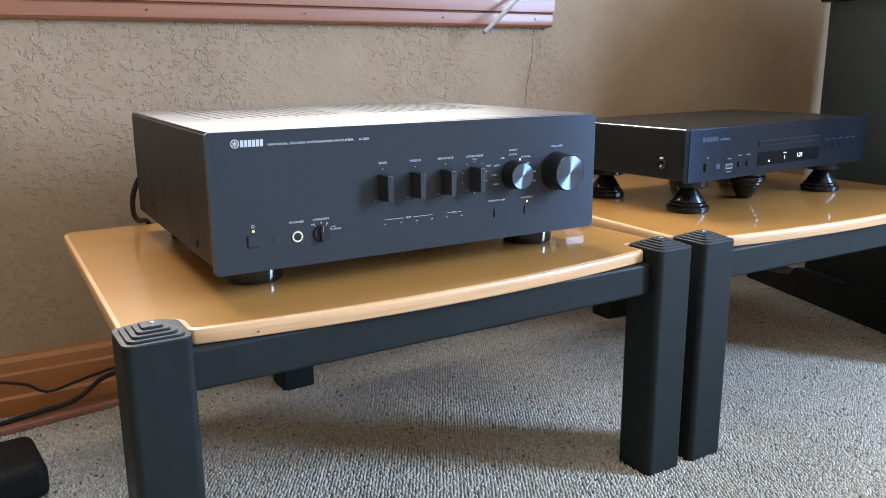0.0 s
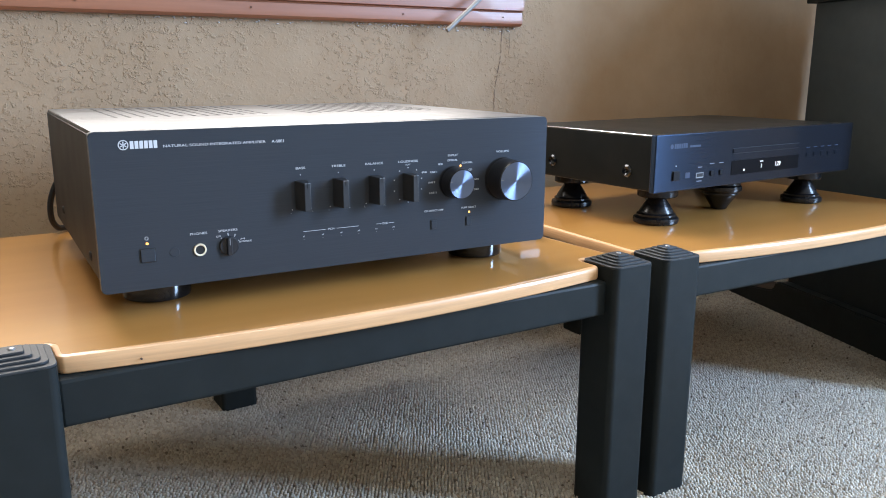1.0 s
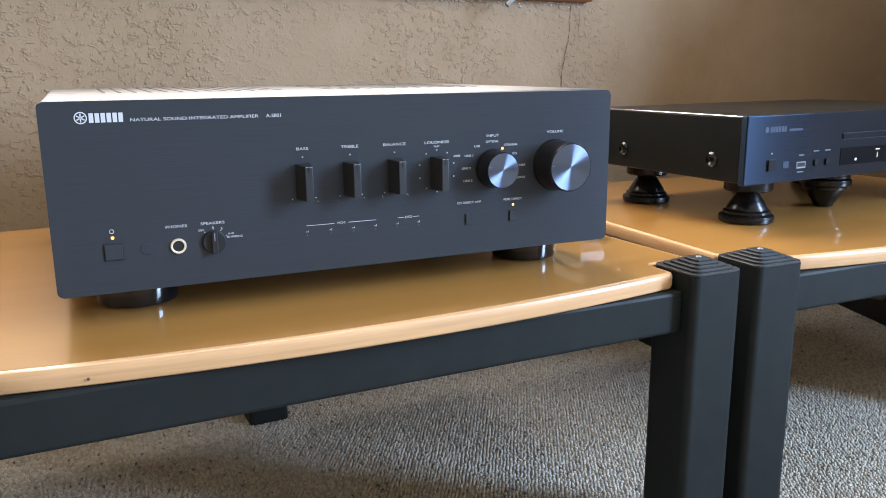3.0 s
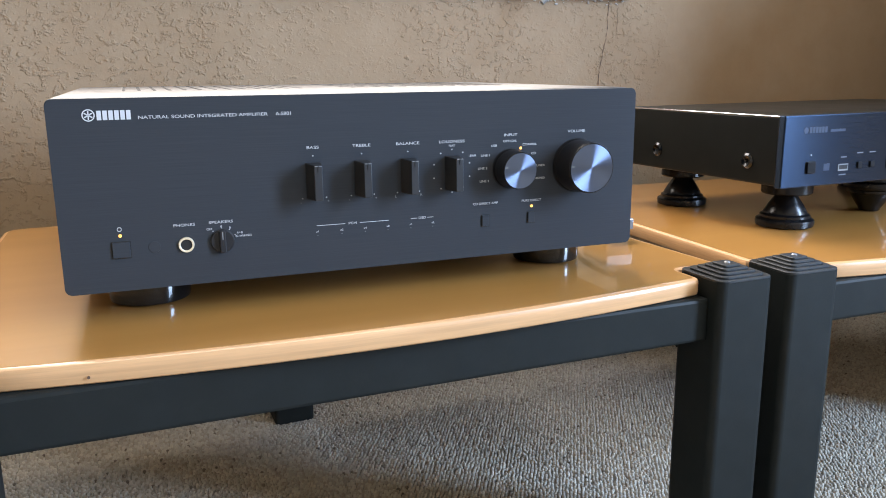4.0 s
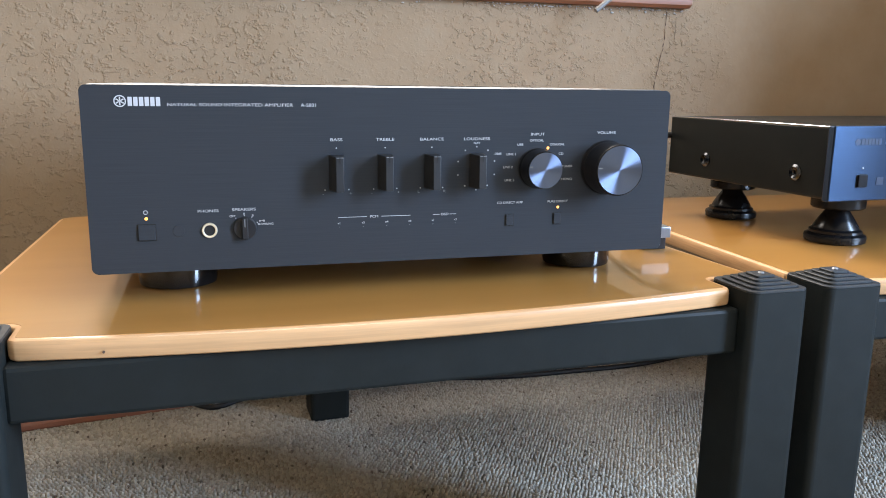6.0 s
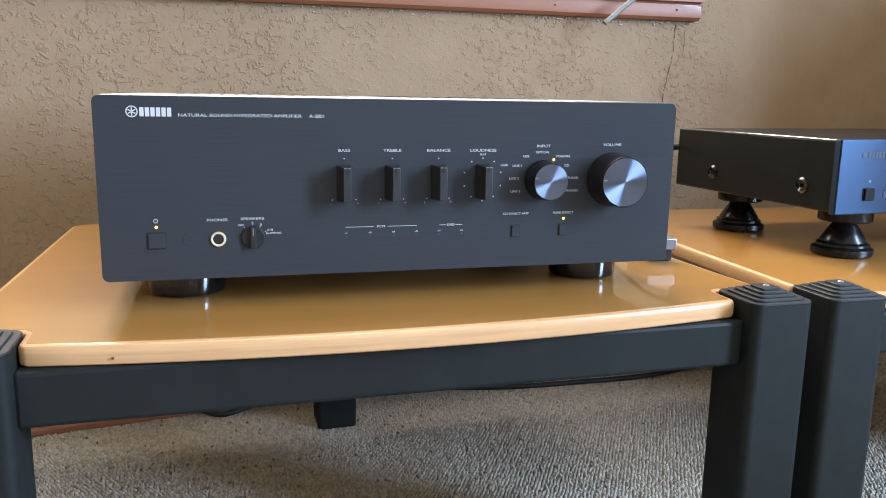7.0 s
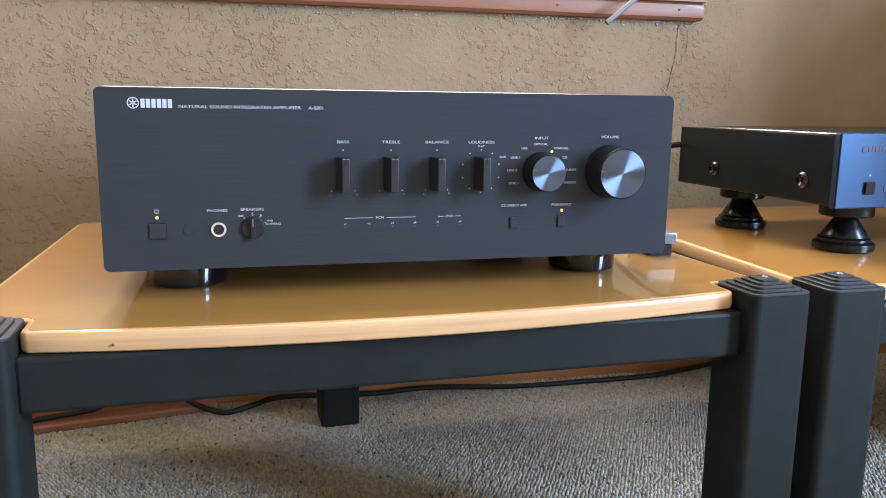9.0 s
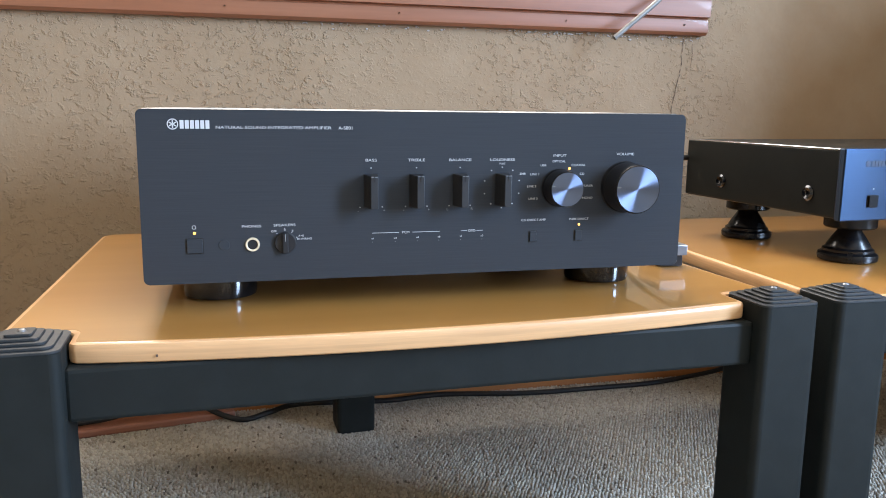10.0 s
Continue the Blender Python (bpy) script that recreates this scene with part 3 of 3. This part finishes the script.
for x, name, lo, hi in ((0.1680, "BASS", "-", "+"), (0.2036, "TREBLE", "-", "+"), (0.2388, "BALANCE", "L", "R"), (0.2737, "LOUDNESS", "", "")):
    knob = part("tone_knob", wedge(x, 0.0546, 0.0802, 0.0056, 0.0028, 0.0165), KNOB_SATIN, amp, "black bar-shaped knob")
    part("pointer", box(x - 0.0003, x + 0.0003, -0.01685, -0.0164, 0.0752, 0.0790), DARK_HOLE, knob)
    for side in (-1, 1):
        part("top_line", box(x + side * 0.0014 - 0.0010, x + side * 0.0014 + 0.0010, -0.01680, -0.0163, 0.0790, 0.0795), PRINT_DIM, knob)
    lettering(name, x, 0.0908, 0.0029, amp, PRINT, wide=1.45)
    part("mark", box(x - 0.0004, x + 0.0004, -0.0005, 0.0, 0.0846, 0.0853), PRINT, amp)
    if lo:
        part("mark", box(x - 0.0090, x - 0.0083, -0.0005, 0.0, 0.0545, 0.0552), PRINT, amp)
        part("mark", box(x + 0.0083, x + 0.0090, -0.0005, 0.0, 0.0545, 0.0552), PRINT, amp)
        lettering(lo, x - 0.0100, 0.0520, 0.0026, amp, PRINT_DIM)
        lettering(hi, x + 0.0100, 0.0520, 0.0026, amp, PRINT_DIM)
    else:
        for k in range(1, 10):
            a = radians(90 + 36 * k)
            part("mark", box(x + 0.0152 * math.cos(a) - 0.0004, x + 0.0152 * math.cos(a) + 0.0004, -0.0005, 0, 0.069 + 0.0165 * math.sin(a) - 0.0004, 0.069 + 0.0165 * math.sin(a) + 0.0004), PRINT, amp)
lettering("FLAT", 0.2737, 0.0877, 0.0021, amp, PRINT, wide=1.1)
lettering("-30dB", 0.2905, 0.0795, 0.0023, amp, PRINT, wide=1.1)


def rotary(x, z, r, deep, label):
    """A turned knob: dark knurled skirt, chamfer and spun face."""
    mm = Matrix.Translation((x, 0, z)) @ FACE
    body = part("rotary_knob", lathe([(r * 1.05, 0.0), (r * 1.05, 0.0015), (r * 1.01, 0.003), (r * 0.97, deep - 0.0010), (r * 0.945, deep)], 64, m=mm), KNOB_BLACK, amp, label)
    part("rim", lathe([(r * 0.945, deep - 0.0002), (r * 0.935, deep + 0.0005), (r * 0.915, deep + 0.0005)], 64, m=mm), SCREW_DARK, body, "thin metal chamfer")
    part("spun_face", lathe([(r * 0.915, deep + 0.0004), (r * 0.45, deep + 0.0002), (0, deep + 0.0001)], 64, m=mm), SPUN, body, "spun dark metal face")
    return body


volume = rotary(0.3815, 0.0678, 0.0204, 0.0235, "large black volume knob with spun face")
selector = rotary(0.3232, 0.0680, 0.0148, 0.0168, "black input selector knob with spun face")
part("pointer", box(0.3815 - 0.0182, 0.3815 - 0.0150, -0.0242, -0.0236, 0.0693, 0.0699), PRINT_DIM, volume)
part("pointer", box(0.3232 - 0.0132, 0.3232 - 0.0106, -0.0175, -0.0169, 0.0705, 0.0711), PRINT_DIM, selector)
lettering("VOLUME", 0.3805, 0.0950, 0.0029, amp, PRINT, wide=1.4)
lettering("INPUT", 0.3225, 0.0940, 0.0029, amp, PRINT, wide=1.4)
for text, x, z in (("OPTICAL", 0.3220, 0.0893), ("USB", 0.3085, 0.0862), ("COAXIAL", 0.3390, 0.0862), ("LINE 1", 0.3015, 0.0790), ("LINE 2", 0.2990, 0.0692), ("LINE 3", 0.3005, 0.0592), ("CD", 0.3425, 0.0790), ("TUNER", 0.3480, 0.0692), ("PHONO", 0.3475, 0.0592)):
    lettering(text, x, z, 0.0025, amp, PRINT, wide=1.15)


def led(x, z, r=0.0011):
    part("indicator_led", lathe([(0, 0.0006), (r * 0.7, 0.0005), (r, 0.0)], 12, m=Matrix.Translation((x, 0, z)) @ FACE), AMBER, amp, "lit amber indicator")


led(0.3315, 0.0835)
led(0.3418, 0.0372)
led(0.0368, 0.0378)


def push_button(x, z, w, h):
    b = part("push_button", box(x - w / 2, x + w / 2, -0.0012, 0.0, z - h / 2, z + h / 2, 0.0004), AMP_FACE, amp, "square black push button")
    part("button_gap", box(x - w / 2 - 0.0006, x + w / 2 + 0.0006, -0.0003, 0.0, z - h / 2 - 0.0006, z + h / 2 + 0.0006), DARK_HOLE, b)


push_button(0.0368, 0.0282, 0.0112, 0.0106)
push_button(0.3015, 0.0283, 0.0060, 0.0085)
push_button(0.3413, 0.0283, 0.0060, 0.0085)
lettering("CD DIRECT AMP", 0.3015, 0.0418, 0.0025, amp, PRINT, wide=1.15)
lettering("PURE DIRECT", 0.3413, 0.0418, 0.0025, amp, PRINT, wide=1.15)
part("standby_mark", lathe([(0.0011, 0.0004), (0.0015, 0.0004), (0.0015, 0.0), (0.0011, 0.0), (0.0011, 0.0004)], 18, m=Matrix.Translation((0.0366, 0, 0.0422)) @ FACE), PRINT, amp)
part("sensor_window", lathe([(0, 0.0003), (0.0038, 0.0003), (0.0040, 0.0)], 24, m=Matrix.Translation((0.0577, 0, 0.0285)) @ FACE), AMP_FACE, amp)

# headphone jack
jack = part("headphone_jack", lathe([(0.0037, 0.0002), (0.0038, 0.0010), (0.0041, 0.0013), (0.0050, 0.0013), (0.0053, 0.0008), (0.0054, 0.0)], 32, m=Matrix.Translation((0.0782, 0, 0.0283)) @ FACE), GOLD, amp, "gold-plated headphone socket ring")
part("socket_hole", lathe([(0, 0.0006), (0.0039, 0.0006), (0.0039, 0.0)], 24, m=Matrix.Translation((0.0782, 0, 0.0283)) @ FACE), DARK_HOLE, jack)
lettering("PHONES", 0.0777, 0.0420, 0.0027, amp, PRINT, wide=1.4)

# speaker selector
sk = part("speaker_selector", lathe([(0, 0.0020), (0.0074, 0.0020), (0.0080, 0.0015), (0.0082, 0.0)], 36, m=Matrix.Translation((0.1022, 0, 0.0290)) @ FACE), KNOB_BLACK, amp, "small black selector knob with a grip bar")
part("grip_bar", box(0.1022 - 0.0021, 0.1022 + 0.0021, -0.0048, -0.0015, 0.0214, 0.0366, 0.0006), KNOB_BLACK, sk)
part("pointer", box(0.1022 - 0.0003, 0.1022 + 0.0003, -0.0051, -0.0047, 0.0305, 0.0362), PRINT_DIM, sk)
lettering("SPEAKERS", 0.1020, 0.0424, 0.0027, amp, PRINT, wide=1.4)
for text, x, z in (("OFF", 0.0940, 0.0378), ("A", 0.1020, 0.0394), ("B", 0.1079, 0.0380), ("A+B", 0.1142, 0.0340), ("BI-WIRING", 0.1167, 0.0316)):
    lettering(text, x, z, 0.0021, amp, PRINT, wide=1.1)
for a in (90, 128, 58, 25):
    part("mark", box(0.1022 + 0.0096 * math.cos(radians(a)) - 0.0003, 0.1022 + 0.0096 * math.cos(radians(a)) + 0.0003, -0.0004, 0, 0.029 + 0.0092 * math.sin(radians(a)) - 0.0003, 0.029 + 0.0092 * math.sin(radians(a)) + 0.0003), PRINT, amp)

# sampling-rate scale
for x0, x1 in ((0.1687, 0.1897), (0.2007, 0.2227), (0.2403, 0.2453), (0.2533, 0.2583)):
    part("scale_line", box(x0, x1, -0.0004, 0, 0.03435, 0.03465), PRINT, amp)
lettering("PCM", 0.1952, 0.0345, 0.0025, amp, PRINT)
lettering("DSD", 0.2493, 0.0345, 0.0025, amp, PRINT)
for text, x in (("x1", 0.1692), ("x2", 0.1870), ("x4", 0.2047), ("x8", 0.2222), ("x1", 0.2402), ("x2", 0.2578)):
    lettering(text, x, 0.0302, 0.0019, amp, PRINT, wide=1.2)
    part("mark", box(x - 0.0002, x + 0.0002, -0.0004, 0, 0.0272, 0.0276), PRINT_DIM, amp)

# maker's badge as plain shapes, then the printed type line
part("badge_ring", lathe([(0.0032, 0.0004), (0.0039, 0.0004), (0.0039, 0.0), (0.0032, 0.0), (0.0032, 0.0004)], 28, m=Matrix.Translation((0.0249, 0, 0.1172)) @ FACE), PRINT, amp)
bm = bmesh.new()
for k in range(3):
    box(-0.0028, 0.0028, -0.0004, 0, -0.0004, 0.0004, bm=bm, m=Matrix.Translation((0.0249, 0, 0.1172)) @ Matrix.Rotation(radians(30 + 60 * k), 4, "Y"))
part("badge_star", bm, PRINT, amp)
for k in range(6):
    x = 0.0298 + k * 0.00355
    part("badge_bar", box(x, x + 0.0027, -0.0004, 0, 0.1140, 0.1200), PRINT, amp)
lettering("NATURAL SOUND INTEGRATED AMPLIFIER", 0.0962, 0.1150, 0.0030, amp, PRINT, wide=1.44)
lettering("A-S801", 0.1490, 0.1150, 0.0034, amp, PRINT, wide=1.12)


# ---------------------------------------------------------------- disc player on cone feet
CDW, CDH, CDD, CDZ = 0.435, 0.0710, 0.255, 0.3228
CDM = pose(0.6350, 0.0440, CDZ, 0, 0, 4.0)
cd = thing("disc_player", CDM, "slim black disc player with a lit display, raised on cone feet", "disc player")
part("front_panel", box(0, CDW, 0.0, 0.008, 0.0, CDH, 0.0012), CD_FACE, cd, "black anodised front panel")
case = part("cover", box(0.002, CDW - 0.002, 0.008, CDD, 0.0015, CDH - 0.001, 0.0022), CD_CASE, cd, "grained black steel cover")
part("edge_strip", box(0.0016, 0.0028, 0.0085, CDD, CDH - 0.0024, CDH - 0.0004, 0.0006), CHROME, cd, "bright narrow strip along the top edge")
for y in (0.046, 0.185):
    mm = Matrix.Translation((0.002, y, 0.0235)) @ Matrix.Rotation(radians(-90), 4, "Y")
    part("side_screw", lathe([(0.0, 0.0004), (0.0020, 0.0004), (0.0026, 0.0014), (0.0058, 0.0026), (0.0080, 0.0008), (0.0080, -0.001)], 24, m=mm), SCREW_DARK, cd, "dark domed metal screw")
for x, fy, ry in ((0.060, 0.045, 0.205), (0.382, 0.040, 0.205)):
    for y in (fy, ry):
        part("foot", lathe([(0, -0.0135), (0.0245, -0.0135), (0.0258, -0.0120), (0.0258, 0.002), (0, 0.002)], 32, m=Matrix.Translation((x, y, 0))), FOOT_RUBBER, cd)
part("disc_tray", box(0.150, 0.298, -0.0012, 0.0, 0.0410, 0.0470, 0.0004), CD_FACE, cd)
for z in (0.0404, 0.0472):
    part("tray_gap", box(0.149, 0.299, -0.0003, 0.0, z, z + 0.0006), DARK_HOLE, cd)
part("display_window", box(0.149, 0.300, -0.0006, 0.0, 0.0125, 0.0315, 0.0002), SMOKED, cd, "smoked display window")
lettering("1:29", 0.250, 0.0215, 0.0085, cd, READOUT, y=-0.0009, wide=0.95, label="lit white elapsed time")
lettering("1", 0.213, 0.0205, 0.0085, cd, READOUT, y=-0.0009, wide=0.9)
part("display_mark", box(0.2095, 0.2165, -0.0009, -0.0007, 0.0268, 0.0278), READOUT, cd)
part("display_mark", box(0.1740, 0.1765, -0.0009, -0.0007, 0.0165, 0.0192), READOUT, cd)
pb = part("power_button", box(0.0330, 0.0445, -0.0022, 0, 0.0135, 0.0250, 0.0005), BUTTON_BLACK, cd)
part("button_gap", box(0.0324, 0.0451, -0.0003, 0.0, 0.0129, 0.0256), DARK_HOLE, pb)
part("indicator_dot", lathe([(0, 0.0006), (0.0007, 0.0005), (0.0010, 0)], 10, m=Matrix.Translation((0.0388, 0, 0.0315)) @ FACE), PRINT, cd)
usb = part("usb_socket", box(0.0780, 0.0920, -0.0006, 0, 0.0135, 0.0205), PRINT_DIM, cd, "metal-framed socket")
part("socket_hole", box(0.0792, 0.0908, -0.0009, -0.0004, 0.0152, 0.0195), DARK_HOLE, usb)
part("disc_badge", box(0.0570, 0.0655, -0.0004, 0, 0.0150, 0.0220), BADGE_DIM, cd)
for x in (0.1085, 0.1270):
    part("push_button", box(x - 0.003, x + 0.003, -0.0018, 0, 0.0150, 0.0215, 0.0004), BUTTON_BLACK, cd)
    part("caption_bar", box(x - 0.0045, x + 0.0045, -0.0003, 0, 0.0300, 0.0312), CAPTION_DIM, cd)
part("caption_bar", box(0.0810, 0.0890, -0.0003, 0, 0.0268, 0.0280), CAPTION_DIM, cd)
part("caption_bar", box(0.0800, 0.0900, -0.0003, 0, 0.0090, 0.0102), CAPTION_DIM, cd)
part("badge_ring", lathe([(0, 0.0003), (0.0030, 0.0003), (0.0030, 0)], 20, m=Matrix.Translation((0.0290, 0, 0.0560)) @ FACE), BADGE_DIM, cd)
for k in range(6):
    part("badge_bar", box(0.0335 + k * 0.0042, 0.0335 + k * 0.0042 + 0.0034, -0.0003, 0, 0.0532, 0.0590), BADGE_DIM, cd)
part("caption_bar", box(0.0625, 0.0835, -0.0003, 0, 0.0535, 0.0560), BADGE_DIM, cd)
for k, x in enumerate((0.322, 0.340, 0.358, 0.376, 0.394)):
    part("push_button", box(x - 0.004, x + 0.004, -0.0012, 0, 0.0270, 0.0330, 0.0004), CD_FACE, cd)
    part("caption_bar", box(x - 0.0045, x + 0.0045, -0.0003, 0, 0.0395, 0.0405), BADGE_DIM, cd)


def cone_foot(m):
    c = thing("isolation_cone", m, "glossy black turned cone foot under the disc player", "isolation foot", "cone feet under the player")
    part("cone", lathe([(0.0, 0.0346), (0.0105, 0.0346), (0.0115, 0.0335), (0.0120, 0.0315), (0.0170, 0.0240), (0.0215, 0.0165), (0.0222, 0.0140)], 40), FOOT_RUBBER, c)
    part("base_disc", lathe([(0.0222, 0.0142), (0.0252, 0.0125), (0.0252, 0.0100), (0.0262, 0.0092), (0.0290, 0.0078), (0.0296, 0.0050), (0.0290, 0.0012), (0.0270, 0.0), (0, 0.0)], 40), FOOT_RUBBER, c, "stepped round base")
    return c


first = None
for x, fy, ry in ((0.060, 0.045, 0.205), (0.382, 0.040, 0.205)):
    for y in (fy, ry):
        p = CDM @ Vector((x, y, 0))
        mm = Matrix.Translation((p.x, p.y, ZT + 0.0004))
        if first is None:
            first = cone_foot(mm)
        else:
            copy_thing(first, mm)
p = CDM @ Vector((0.219, 0.066, 0))
spare = copy_thing(first, Matrix.Translation((p.x, p.y, ZT + 0.0004 + 0.0352)) @ Matrix.Rotation(radians(180), 4, "X"))
tagged(spare, "glossy black turned cone foot set upside down under the player's middle")
pad = thing("felt_pad", Matrix.Translation((p.x, p.y, ZT + 0.0358)), "thick black round pad between cone and player", "pad")
part("disc", lathe([(0, 0.0), (0.0262, 0.0), (0.0275, 0.0012), (0.0275, 0.0116), (0.0262, 0.0128), (0, 0.0128)], 32), FOOT_RUBBER, pad)


# ---------------------------------------------------------------- small things
sb = thing("adapter_block", pose(0.4875, 0.098, ZT + 0.0005, 0, 0, -4), "small black adapter block with a silver end", "adapter")
part("body", box(-0.014, 0.010, -0.004, 0.045, 0.0, 0.0120, 0.001), KNOB_BLACK, sb)
part("end_cap", box(-0.0165, 0.0115, -0.010, 0.040, 0.0120, 0.0225, 0.001), SILVER, sb, "bright silver upper half")

solo("window_cable", tube([(0.600, 0.480, 0.5295), (0.607, 0.480, 0.535), (0.622, 0.481, 0.547), (0.647, 0.482, 0.567), (0.669, 0.484, 0.585), (0.700, 0.490, 0.612), (0.735, 0.492, 0.655), (0.745, 0.498, 0.75), (0.748, 0.500, 0.90)], 0.0037, 12), CABLE_GREY, "stiff grey cable end hanging over the window trim", "cable")
solo("amplifier_cord", tube([(0.040, 0.364, 0.345), (0.012, 0.374, 0.345), (-0.001, 0.380, 0.322), (-0.003, 0.384, 0.297), (0.004, 0.396, 0.282), (0.020, 0.414, 0.273), (0.030, 0.425, 0.22), (0.010, 0.470, 0.12), (-0.018, 0.470, 0.062), (-0.055, 0.470, 0.046), (-0.093, 0.470, 0.022), (-0.160, 0.462, 0.016), (-0.300, 0.430, 0.01)], 0.0034, 10), CABLE_BLACK, "thick black power cord trailing along the skirting", "cable")
solo("thin_cord", tube([(0.035, 0.474, 0.034), (-0.018, 0.478, 0.056), (-0.060, 0.478, 0.052), (-0.083, 0.478, 0.047), (-0.124, 0.478, 0.04), (-0.155, 0.478, 0.058), (-0.240, 0.478, 0.08)], 0.0021, 8), CABLE_BLACK, "thin black cord sagging along the skirting", "cable")
solo("floor_cord", tube([(-0.030, 0.490, 0.060), (0.000, 0.488, 0.040), (0.020, 0.478, 0.020), (0.063, 0.462, 0.006), (0.100, 0.474, 0.008), (0.138, 0.492, 0.010), (0.205, 0.494, 0.008), (0.276, 0.490, 0.006), (0.354, 0.492, 0.008), (0.480, 0.476, 0.006), (0.590, 0.474, 0.006), (0.687, 0.476, 0.006), (0.760, 0.486, 0.008), (0.824, 0.496, 0.012), (0.90, 0.498, 0.030), (0.98, 0.490, 0.08)], 0.0038, 10), CABLE_BLACK, "black cord lying on the carpet along the skirting", "cable")
bm = bmesh.new()
for dx, dy, dz, rad in ((0.0, 0.0, 0.0, 0.0065), (0.012, 0.008, 0.010, 0.0055), (-0.010, 0.004, 0.022, 0.0060), (0.004, 0.010, 0.034, 0.0050)):
    tube([(0.060 + dx, 0.475 + dy, 0.085 + dz), (0.105 + dx, 0.470 + dy, 0.060 + dz), (0.170 + dx, 0.468 + dy, 0.048 + dz), (0.240 + dx, 0.468 + dy, 0.045 + dz), (0.310 + dx, 0.470 + dy, 0.052 + dz), (0.370 + dx, 0.474 + dy, 0.066 + dz), (0.430 + dx, 0.480 + dy, 0.100 + dz)], rad, 8, 6, bm)
solo("cord_bundle", bm, CABLE_BLACK, "bundle of black cords hanging behind the table's rear leg", "cable")
solo("signal_cord", tube([(0.640, 0.292, 0.368), (0.622, 0.298, 0.370), (0.600, 0.300, 0.366), (0.575, 0.305, 0.350), (0.552, 0.315, 0.328), (0.530, 0.335, 0.308), (0.49, 0.365, 0.300), (0.44, 0.378, 0.310), (0.39, 0.362, 0.325)], 0.0036, 10), CABLE_BLACK, "black signal cord between player and amplifier", "cable")
solo("player_cord", tube([(0.93, 0.305, 0.345), (0.935, 0.33, 0.33), (0.925, 0.35, 0.29), (0.90, 0.33, 0.2788), (0.83, 0.255, 0.2778), (0.775, 0.185, 0.2778), (0.735, 0.128, 0.2778)], 0.0026, 8), CABLE_BLACK, "thin dark cord lying on the table under the player", "cable")

# rounded black foot of something that stands beside the table, as a plain block
blk = thing("black_floor_block", pose(-0.232, 0.285, 0.002, 0, 0, 6), "rounded black block on the carpet beside the table", "power brick")
part("shell", box(-0.085, 0.085, -0.055, 0.046, 0.0, 0.043, 0.012, 4), BLOCK_BLACK, blk)
part("round_boss", lathe([(0.009, 0.0), (0.008, 0.012), (0.0045, 0.022), (0, 0.022)], 16, m=Matrix.Translation((-0.02, 0.048, 0.022)) @ Matrix.Rotation(radians(-90), 4, "X")), CABLE_BLACK, blk)

# black stand with a wooden top, past the second table
stand = thing("media_stand", pose(1.218, 0.084, 0, 0, 0, -16), "tall black stand with wooden top and a runner foot", "stand")
part("end_panel", box(0.0, 0.030, -0.16, 0.236, 0.030, 0.588, 0.002), STAND_BLACK, stand)
bm = bmesh.new()
prof = [(0.395, 0.0), (0.395, 0.022), (0.380, 0.034), (0.330, 0.032), (0.270, 0.040), (0.253, 0.044), (0.247, 0.060), (0.230, 0.064), (-0.18, 0.064), (-0.30, 0.034), (-0.31, 0.0)]
a = [bm.verts.new((-0.022, y, z)) for y, z in prof]
b = [bm.verts.new((0.052, y, z)) for y, z in prof]
bm.faces.new(a)
bm.faces.new(b[::-1])
for i in range(len(prof)):
    j = (i + 1) % len(prof)
    bm.faces.new((a[i], b[i], b[j], a[j]))
bmesh.ops.recalc_face_normals(bm, faces=bm.faces)
bmesh.ops.bevel(bm, geom=list(bm.edges), offset=0.003, segments=2, affect="EDGES")
part("runner_foot", bm, STAND_BLACK, stand, "black runner foot with stepped ends")
# unseen back panel; its width and the top's are set to shade the wall
part("top_board", box(-0.004, 0.42, -0.165, 0.258, 0.589, 0.597, 0.002), STAND_BLACK, stand)
part("unseen_back_panel", box(0.031, 0.416, 0.215, 0.235, 0.066, 0.588, 0.002), STAND_BLACK, stand)

# only the lower edge is known; the bulk is set to shade the wall
spk = thing("wall_shading_cabinet", pose(1.218, 0.084, 0.5975, 0, 0, -16), "low brown wooden cabinet with black plinth, its unseen bulk sized to shade the wall", "cabinet")
part("plinth", box(-0.030, 0.425, -0.045, 0.276, 0.0, 0.012, 0.002), STAND_BLACK, spk)
part("cabinet", box(-0.004, 0.415, -0.035, 0.262, 0.012, 0.15, 0.006), TRIM_WOOD, spk)
